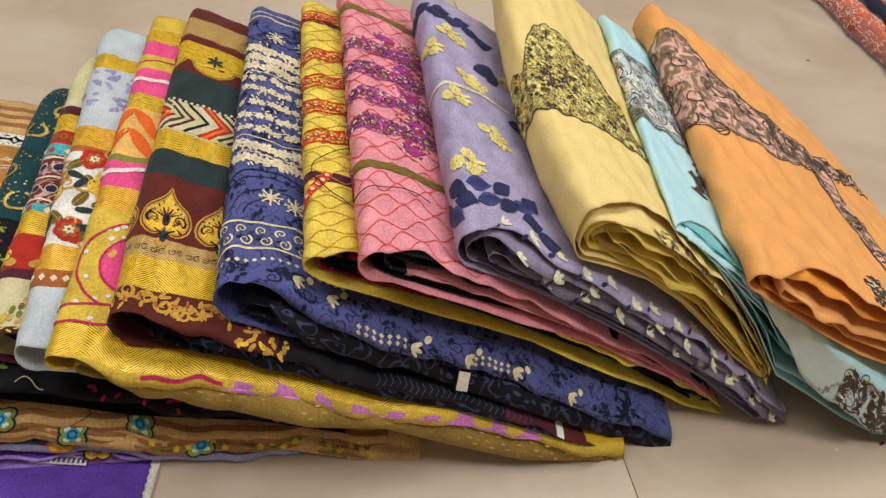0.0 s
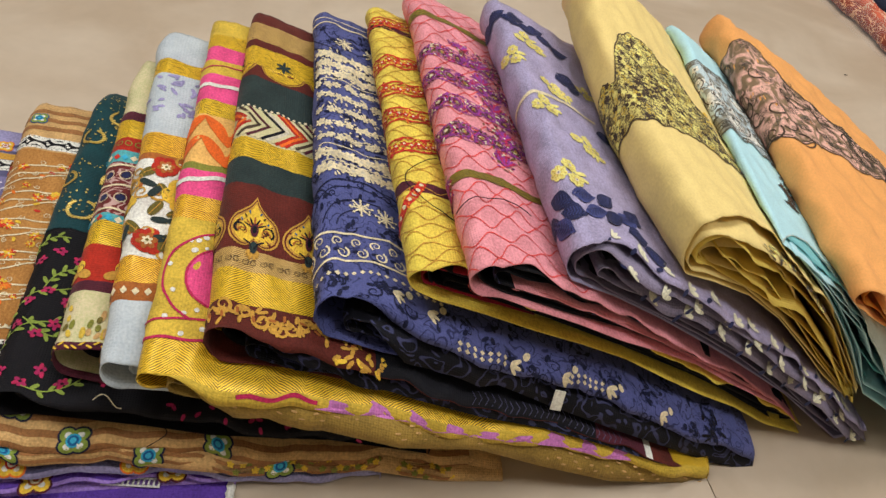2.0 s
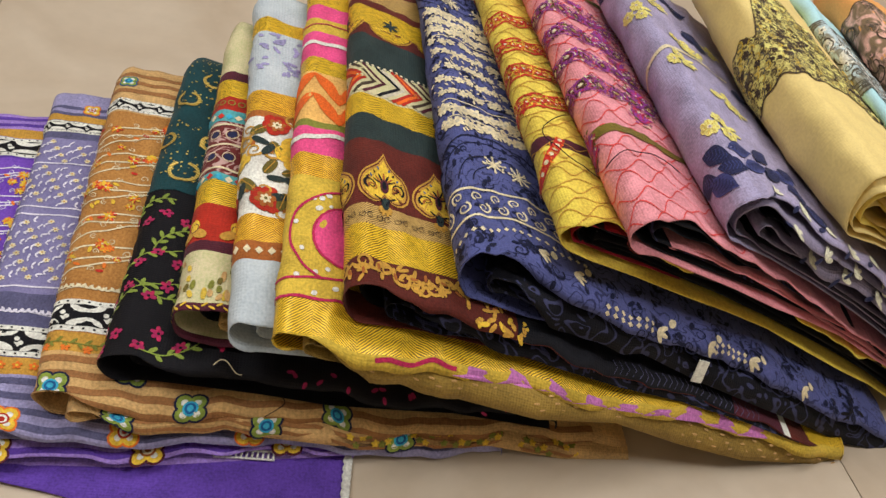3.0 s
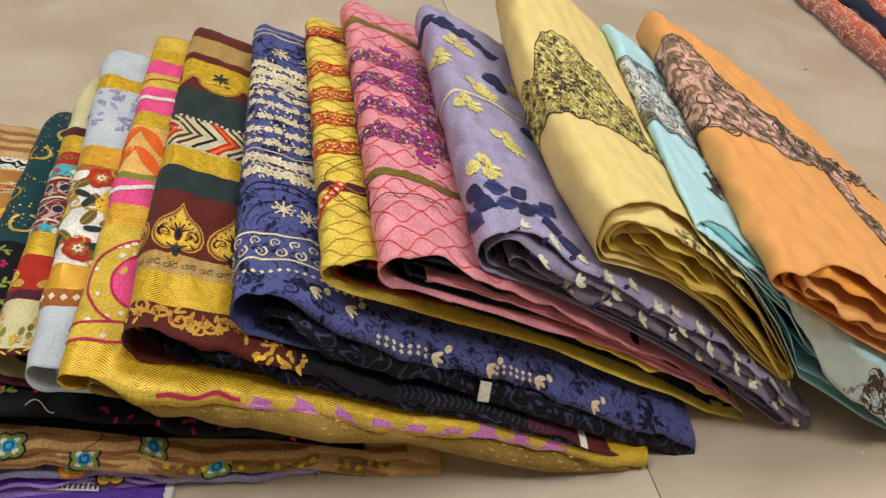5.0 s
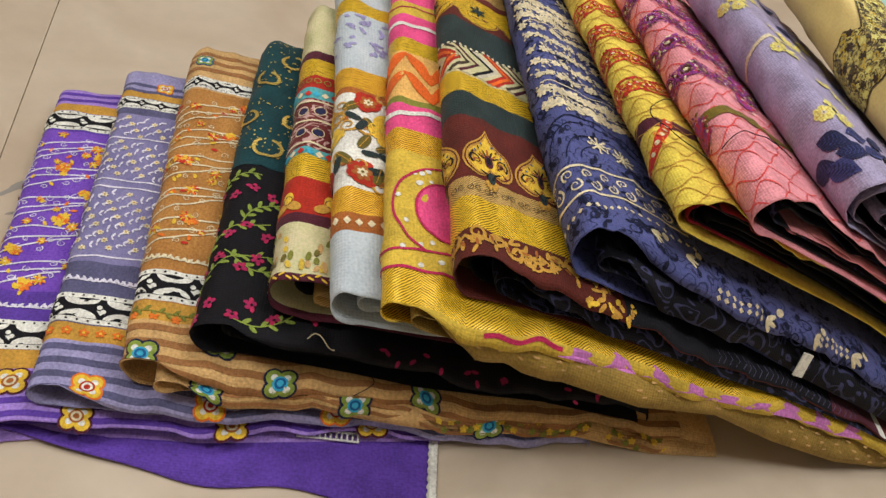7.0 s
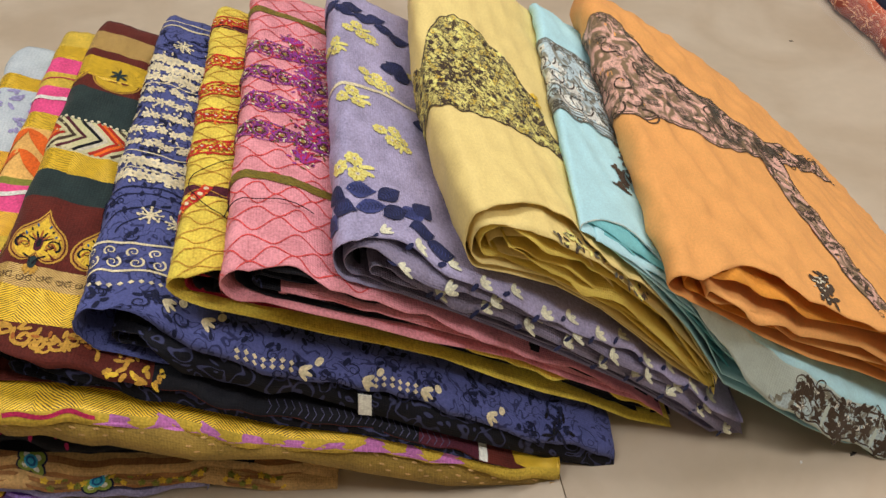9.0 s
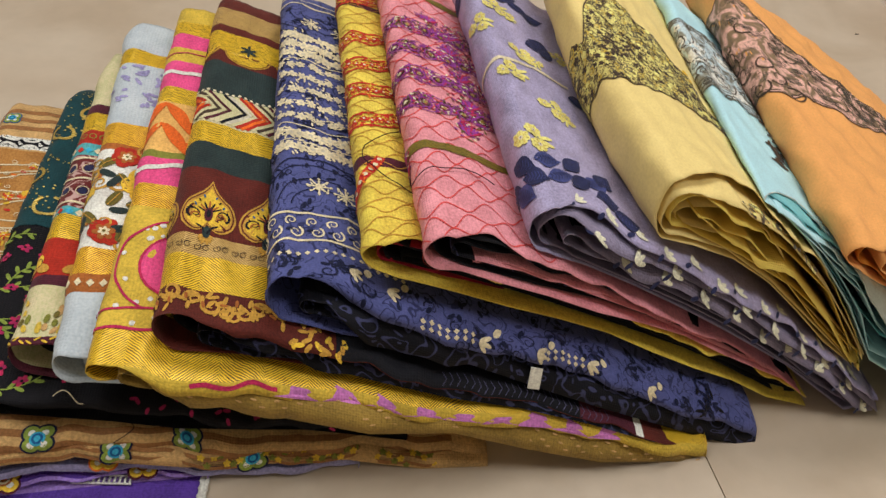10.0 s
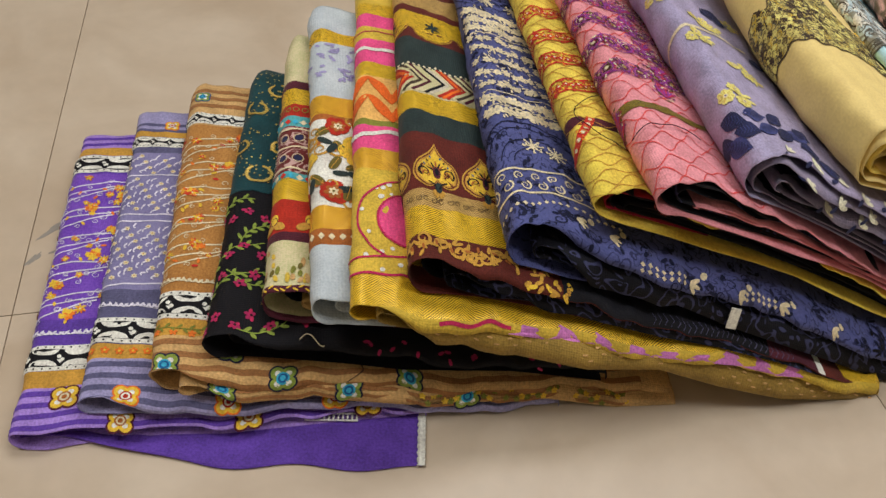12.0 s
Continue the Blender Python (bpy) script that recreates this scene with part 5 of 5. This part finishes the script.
for a, b, hand in ((0.232, 0.006, 1), (0.236, 0.038, -1), (0.205, -0.014, -1), (0.206, 0.024, 1), (0.204, 0.056, -1), (0.178, 0.004, -1), (0.180, 0.042, 1), (0.232, -0.030, -1)):
    ink.curl(C["white_dye"], a, b, 1.2 * hand, 0.0145, 0.0062, hand, 0.0013, 1.2)
    ink.curl(C["lace_brown"], a + 0.004, b, 1.2 * hand, 0.0165, 0.0018, hand, 0.0016, 1.1)
    for k in range(4):
        ink.petal(C["white_dye"], a - 0.006, b + 0.004, 2.6 + 0.6 * k * hand, 0.012, 0.0045, 0.0012)
lace_scrolls(ink, "lace_grey", "white_dye", 0.149, 0.266, -0.06, 0.085, 60, rng)
for a in (0.153, 0.157, 0.161, 0.262, 0.258):
    ink.line(C["lace_grey"], a, -0.05, 0.085, 0.0012, 0.0008, 300, 0.0014)
for k in range(22):
    ink.petal(C["lace_brown"], 0.090 + rng.uniform(-0.014, 0.014), 0.058 + rng.uniform(-0.006, 0.006), rng.uniform(0, 6.28), 0.009, 0.004)
for i in range(40):
    ink.petal(C["lace_grey"], rng.uniform(0.105, 0.15), 0.068 + rng.uniform(-0.004, 0.012), rng.uniform(0, 6.28), 0.008, 0.0035, 0.0012)
for i in range(8):
    ink.band(C["sky_lace"], -0.053 + i * 0.005, -0.048 + i * 0.005, 0.21 + i * 0.006, 0.43, 0.0010)
lace_scrolls(ink, "lace_brown", "white_dye", -0.052, -0.016, 0.24, 0.43, 50, rng)
for i in range(170):
    b = rng.uniform(0.235, 0.43)
    ink.petal(C["lace_brown"], -0.050 + 0.034 * rng.uniform(0, 1) ** 1.3, b, rng.uniform(0, 6.28), rng.uniform(0.007, 0.013), 0.0048, 0.0014)
ink.finish(t, NAMES)

# orange
t = folded("orange", "soft orange chiffon folded cloth with brown and pink lace band",
           [(9, "orange_dye")], [(0.62, "amber", 0.0), (0.25, "orange_dye", -0.005)], reach=0.5)
ink, rng = Ink("orange"), np.random.RandomState(16)
bs = np.arange(-0.06, 0.19, 0.0035)
lo = np.interp(bs, [-0.06, -0.025, 0.01, 0.045, 0.093, 0.15, 0.19], [0.188, 0.184, 0.175, 0.187, 0.180, 0.199, 0.215]) + 0.001 * np.sin(bs * 300)
hi = np.interp(bs, [-0.06, -0.025, 0.014, 0.040, 0.0625, 0.1285, 0.19], [0.315, 0.324, 0.337, 0.305, 0.272, 0.258, 0.240]) + 0.0015 * np.sin(bs * 350)
v = [(l0 + (h0 - l0) * j / 12, b) for l0, h0, b in zip(lo, hi, bs) for j in range(13)]
ink.put(C["orange_lace"], v, [(i * 13 + j, i * 13 + j + 1, (i + 1) * 13 + j + 1, (i + 1) * 13 + j) for i in range(len(bs) - 1) for j in range(12)], 0.0009)
for edge in (lo, lo + 0.003, hi, hi - 0.003):
    ink.stroke(C["lace_brown"], np.stack([edge, bs], -1), 0.0014)
for i in range(150):
    j = rng.randint(len(bs))
    a, b, g = rng.uniform(lo[j] + 0.006, hi[j] - 0.006), bs[j], rng.uniform(0, 6.28)
    if i % 5 == 0:
        ink.curl(C["lace_brown"], a, b, g, 0.011, 0.0024, rng.choice([-1, 1]), 0.0015, 1.1)
        ink.petal(C["orange_lace"], a, b, g, 0.015, 0.007, 0.0013)
    for k in range(6):
        ink.stroke(C["lace_grey" if k % 2 else "lace_brown"], [(a + 0.0016 * k, b - 0.006), (a + 0.0016 * k + 0.002, b), (a + 0.0016 * k, b + 0.006)], 0.0006, 0.0012)


def lace_strip(ink, p0, p1, p2, w0, w1, m, rng):
    """A strip of lace along a bent line."""
    ink.start("lace_strip")
    s = np.linspace(0, 1, 46)[:, None]
    p = (1 - s) ** 2 * np.array(p0) + 2 * s * (1 - s) * np.array(p1) + s ** 2 * np.array(p2)
    d = np.gradient(p, axis=0)
    d /= np.linalg.norm(d, axis=1)[:, None]
    nrm = np.stack([-d[:, 1], d[:, 0]], -1)
    w = (w0 + (w1 - w0) * s)
    rows = [p + nrm * w * k for k in (-0.5, -0.25, 0, 0.25, 0.5)]
    v = [tuple(q) for r in rows for q in r]
    ink.put(C[m], v, [(r * 46 + i, r * 46 + i + 1, (r + 1) * 46 + i + 1, (r + 1) * 46 + i) for r in range(4) for i in range(45)], 0.0008)
    for k in (-0.5, 0.5):
        ink.stroke(C["lace_brown"], p + nrm * w * k, 0.0015, 0.0014)
    for i in range(70):
        j = rng.randint(46)
        q = p[j] + nrm[j] * w[j] * rng.uniform(-0.4, 0.4)
        if i % 2:
            ink.curl(C["lace_brown"], q[0], q[1], rng.uniform(0, 6.28), 0.005, 0.0014, rng.choice([-1, 1]), 0.0013)
        else:
            ink.petal(C["lace_brown"], q[0], q[1], rng.uniform(0, 6.28), 0.009, 0.003, 0.0012)
    ink.stop()


lace_strip(ink, (0.218, 0.165), (0.118, 0.176), (0.030, 0.212), 0.032, 0.030, "orange_lace", rng)
lace_strip(ink, (0.232, 0.176), (0.255, 0.235), (0.300, 0.300), 0.030, 0.024, "orange_lace", rng)
for k in range(26):
    ink.petal(C["lace_brown"], 0.022 + rng.uniform(-0.013, 0.013), 0.139 + rng.uniform(-0.006, 0.006), rng.uniform(0, 6.28), 0.009, 0.004)
ink.stitches(C["lace_pale"], [(0.022 + rng.uniform(-0.012, 0.012), 0.139 + rng.uniform(-0.006, 0.006)) for _ in range(14)], 0.0035, rng, 0.0017)
ink.finish(t, NAMES)


# ---- loose hem of the lowest cloth, lying on the tiles ----
def loose_hem():
    xs, ys = np.linspace(-0.528, -0.181, 70), np.linspace(0, 1, 16)
    X, T = np.meshgrid(xs, ys, indexing="ij")
    edge = 0.330 - 0.022 / (1 + np.exp(-(X + 0.42) * 60)) + 0.003 * np.sin(X * 60)
    Y = edge + (0.372 - edge) * T
    Z = 0.0016 + 0.0035 * np.exp(-(T / 0.16) ** 2) * np.clip((-0.36 - X) * 12, 0.1, 1) + 0.0008 * (1 + np.sin(X * 90 + T * 7)) * T * (1 - T) - 0.0008 * T
    idx = np.arange(X.size).reshape(X.shape)
    faces = np.stack([idx[:-1, :-1], idx[1:, :-1], idx[1:, 1:], idx[:-1, 1:]], -1).reshape(-1, 4)
    thing = tagged(new("cloth_hem"), "plain purple loose hem with a white selvedge on the tiles", "cloth hem")
    ob = mesh_object("hem_sheet", np.stack([X, Y, Z], -1).reshape(-1, 3), [tuple(int(i) for i in q) for q in faces], [C["violet"]], None, np.stack([X.ravel(), Y.ravel()], -1))
    s = ob.modifiers.new("thickness", "SOLIDIFY")
    s.thickness, s.offset = 0.0008, 1.0
    under(ob, thing)
    y = np.linspace(0.310, 0.372, 30)
    w = 0.0022 + 0.0007 * np.sin(y * 900)
    v = [(-0.1825 - q, p, 0.0048) for p, q in zip(y, w)] + [(-0.1790 + q * 0.4, p, 0.0048) for p, q in zip(y, w)]
    v += [(a, b, 0.001) for a, b, _ in v]
    f = [(i, 30 + i, 31 + i, i + 1) for i in range(29)] + [(30 + i, 90 + i, 91 + i, 31 + i) for i in range(29)] + [(i + 1, 61 + i, 60 + i, i) for i in range(29)]
    tagged(under(mesh_object("selvedge", v, f, [C["white_dye"]], None, [(p[0], p[1]) for p in v]), thing), "frayed white selvedge")
    v, f = [], []
    for row in (0.352, 0.359):
        bx = box_verts(-0.285, row, 0.0045, -0.238, row + 0.0012, 0.0062)
        f += [tuple(i + len(v) for i in q) for q in bx[1]]
        v += bx[0]
    for i in range(12):
        bx = box_verts(-0.285 + i * 0.0041, 0.353, 0.0045, -0.2835 + i * 0.0041, 0.3592, 0.0061)
        f += [tuple(j + len(v) for j in q) for q in bx[1]]
        v += bx[0]
    tagged(under(mesh_object("printed_border", v, f, [C["white_dye"]], None, [(p[0], p[1]) for p in v]), thing), "white printed ladder border")


loose_hem()


# ---- the wrapped pile farther back ----
def wrapped_pile():
    m_film, n, l, b = nodes_of("clear_film")
    clear, mix = n.new("ShaderNodeBsdfTransparent"), n.new("ShaderNodeMixShader")
    b.inputs["Roughness"].default_value, b.inputs["Base Color"].default_value = 0.12, (0.6, 0.58, 0.56, 1)
    mix.inputs[0].default_value = 0.10
    l.new(clear.outputs[0], mix.inputs[1])
    l.new(b.outputs[0], mix.inputs[2])
    l.new(mix.outputs[0], n["Material Output"].inputs["Surface"])
    dye("pile_coral", (214, 106, 76))
    add_lines(C["pile_coral"], (230, 190, 160), 60, 3, 0.8)
    dye("pile_navy", (36, 38, 58))
    dye("pile_brick", (150, 70, 52))
    add_lines(C["pile_brick"], (224, 170, 130), 70, 3, 0.75)
    along = Vector((0.067, -0.33, 0)).normalized()
    out = Vector((-along.y, along.x, 0))
    base = Vector((0.752, 1.36, 0))
    for i, (m, w, off) in enumerate((("pile_brick", 0.05, 0.0), ("pile_coral", 0.055, 0.016), ("pile_navy", 0.045, 0.036), ("pile_coral", 0.06, 0.062), ("pile_brick", 0.07, 0.095))):
        th = tagged(new("wrapped_cloth"), "folded printed cloth in a wrapped pile on the tiles", "folded cloth", "wrapped pile of cloths")
        prof = [(0.0 + 0.012 * (1 - math.cos(g)), 0.012 * math.sin(g)) for g in np.linspace(-1.57, 1.57, 9)]
        s = np.linspace(-0.35, 0.75, 56)
        V, UV = [], []
        for a in s:
            for k, (pw, pz) in enumerate(prof + [(w + 0.03, 0.012), (w + 0.03, -0.012)]):
                wob = 0.003 * math.sin(a * 40 + i * 2) + 0.002 * math.sin(a * 97 + i)
                p = base + along * a + out * (0.006 + off + pw + wob) + Vector((0, 0, 0.0135 + i * 0.012 + pz + 0.3 * wob * (i > 0)))
                V.append(tuple(p))
                UV.append((a, k * 0.005 + pw))
        c = len(prof) + 2
        F = [(i0 * c + j, (i0 + 1) * c + j, (i0 + 1) * c + (j + 1) % c, i0 * c + (j + 1) % c) for i0 in range(len(s) - 1) for j in range(c)]
        F += [tuple(range(c - 1, -1, -1)), tuple((len(s) - 1) * c + j for j in range(c))]
        under(mesh_object("fold", V, F, [C[m]], None, UV), th)
    film = tagged(new("plastic_wrap"), "crinkled clear plastic wrap over a pile of cloths", "plastic wrap")
    V, F, s, w = [], [], np.linspace(-0.36, 0.76, 90), np.linspace(-0.014, 0.28, 30)
    for a in s:
        for q in w:
            z = 0.002 + np.clip(q + 0.012, 0, 0.03) * 0.95 + max(q - 0.015, 0) * 0.30 + 0.0035 * math.sin(a * 70 + q * 130) * math.sin(a * 33 - q * 90 + 1)
            V.append(tuple(base + along * a + out * q + Vector((0, 0, max(z, 0.001)))))
    F = [(i * 30 + j, (i + 1) * 30 + j, (i + 1) * 30 + j + 1, i * 30 + j + 1) for i in range(89) for j in range(29)]
    ob = mesh_object("film", V, F, [m_film])
    ob.visible_shadow = False
    under(ob, film)


wrapped_pile()


# ---- small things ----
def thread(name, pts, m, label, r=0.0004):
    """A thin round thread along the given points."""
    p = np.array(pts)
    d = np.gradient(p, axis=0)
    d /= np.linalg.norm(d, axis=1)[:, None]
    s1 = np.cross(d, (0.31, 0.22, 0.92))
    s1 /= np.linalg.norm(s1, axis=1)[:, None]
    s2 = np.cross(d, s1)
    v = [tuple(p[i] + r * (math.cos(g) * s1[i] + math.sin(g) * s2[i])) for i in range(len(p)) for g in (0, 1.26, 2.51, 3.77, 5.03)]
    f = [(i * 5 + j, i * 5 + (j + 1) % 5, (i + 1) * 5 + (j + 1) % 5, (i + 1) * 5 + j) for i in range(len(p) - 1) for j in range(5)]
    return tagged(mesh_object(name, v, f, [m], None, [(q[0], q[1]) for q in v]), label, "thread")


def on_sheet(key, path, lift=0.003):
    ab = np.array(path)
    return [tuple(p) for p in surface(key, ab[:, 0], ab[:, 1], 1.0, lift)]


tt = np.linspace(0, 1, 24)
thread("loose_thread", on_sheet("rose", np.stack([0.062 + 0.012 * np.sin(tt * 2.5), -0.02 + 0.075 * tt], -1)), C["charcoal"], "dark loose thread lying on the pink cloth")
thread("loose_thread", on_sheet("lemon", np.stack([0.055 + 0.085 * tt, 0.035 - 0.04 * np.sin(tt * 3)], -1)), C["charcoal"], "dark loose thread looping over the yellow cloth")


thread("loose_thread", on_sheet("black", np.stack([-0.003 + 0.005 * np.sin(tt * 5), 0.064 + 0.020 * tt], -1)), C["thread_cream"], "pale loose thread curling on the black cloth")
thread("loose_thread", on_sheet("tan", np.stack([-0.010 + 0.030 * tt, 0.150 + 0.014 * np.sin(tt * 4)], -1)), C["charcoal"], "dark loose thread hanging over the striped cloth")


def price_tag():
    p = surface("indigo", np.array([-0.022, -0.022, -0.036, -0.036]), np.array([0.196, 0.207, 0.207, 0.196]), 1.0, 0.002)
    p[2:, 2] -= 0.008
    v = [tuple(q) for q in p] + [(q[0], q[1] + 0.001, q[2]) for q in p]
    f = [(0, 1, 2, 3), (7, 6, 5, 4), (0, 4, 5, 1), (1, 5, 6, 2), (2, 6, 7, 3), (3, 7, 4, 0)]
    tagged(mesh_object("paper_tag", v, f, [C["white_dye"]], None, [(q[0], q[2]) for q in v], smooth=False), "small blank white paper tag under the blue cloth", "tag")


price_tag()

# ---- floor tiles ----
def floor_tiles():
    g = 0.0006
    v, f = box_verts(-W / 2 + g, -W / 2 + g, -0.004, W / 2 - g, W / 2 - g, 0.0)
    first = None
    for i in range(8):
        for j in range(8):
            if first is None:
                ob = first = mesh_object("tile", v, f, [TILE], smooth=False)
            else:
                ob = new("tile", first.data)
            under(ob, floor).matrix_basis = Matrix.Translation((X0 + W * (i + 0.5), Y0 + W * (j + 0.5), 0))


floor_tiles()


# ---- dirt on the tiles ----
def smear(name, label, x, y, rx, ry, turn, m, seed):
    """A thin dried smear or speck with an uneven rim."""
    rr = np.random.RandomState(seed)
    th = np.arange(22) / 22 * 2 * math.pi
    r = 1 + 0.28 * np.sin(th * 2 + seed) + 0.2 * np.sin(th * 5 + seed * 2) + 0.12 * rr.randn(22)
    px, py = rx * r * np.cos(th), ry * r * np.sin(th)
    X, Y = x + px * math.cos(turn) - py * math.sin(turn), y + px * math.sin(turn) + py * math.cos(turn)
    h = min(rx, ry) * 0.05 + 0.0003
    v = [(x, y, h)] + [(x + (a - x) * 0.7, y + (b - y) * 0.7, h) for a, b in zip(X, Y)] + [(a, b, 0.00005) for a, b in zip(X, Y)]
    f = [(0, 1 + i, 1 + (i + 1) % 22) for i in range(22)] + [(1 + i, 23 + i, 23 + (i + 1) % 22, 1 + (i + 1) % 22) for i in range(22)]
    tagged(mesh_object(name, v, f, [m]), label, "dirt", "dirt on the tiles")


MUD, SPECK = paint("dried_mud", (150, 142, 130), 0.9), paint("dark_speck", (40, 34, 28), 0.9)
for i, (x, y, rx, ry, tn) in enumerate(((-0.545, 0.640, 0.030, 0.006, 0.6), (-0.575, 0.600, 0.022, 0.007, 0.9), (-0.560, 0.560, 0.016, 0.004, 0.4), (-0.590, 0.545, 0.012, 0.003, 1.2))):
    smear("mud_smear", "grey dried mud smear on the beige tiles", x, y, rx, ry, tn, MUD, i + 1)
for i, (x, y, r) in enumerate(((0.514, 0.427, 0.0030), (0.678, 1.155, 0.0028), (0.47, 0.335, 0.001))):
    smear("dark_speck", "tiny dark speck of dirt on the tiles", x, y, r, r * 0.7, 0.3, SPECK, i + 7)
smear("pale_speck", "tiny pale speck of dirt on the tiles", 0.463, 0.417, 0.0014, 0.0012, 0.3, WALL, 12)
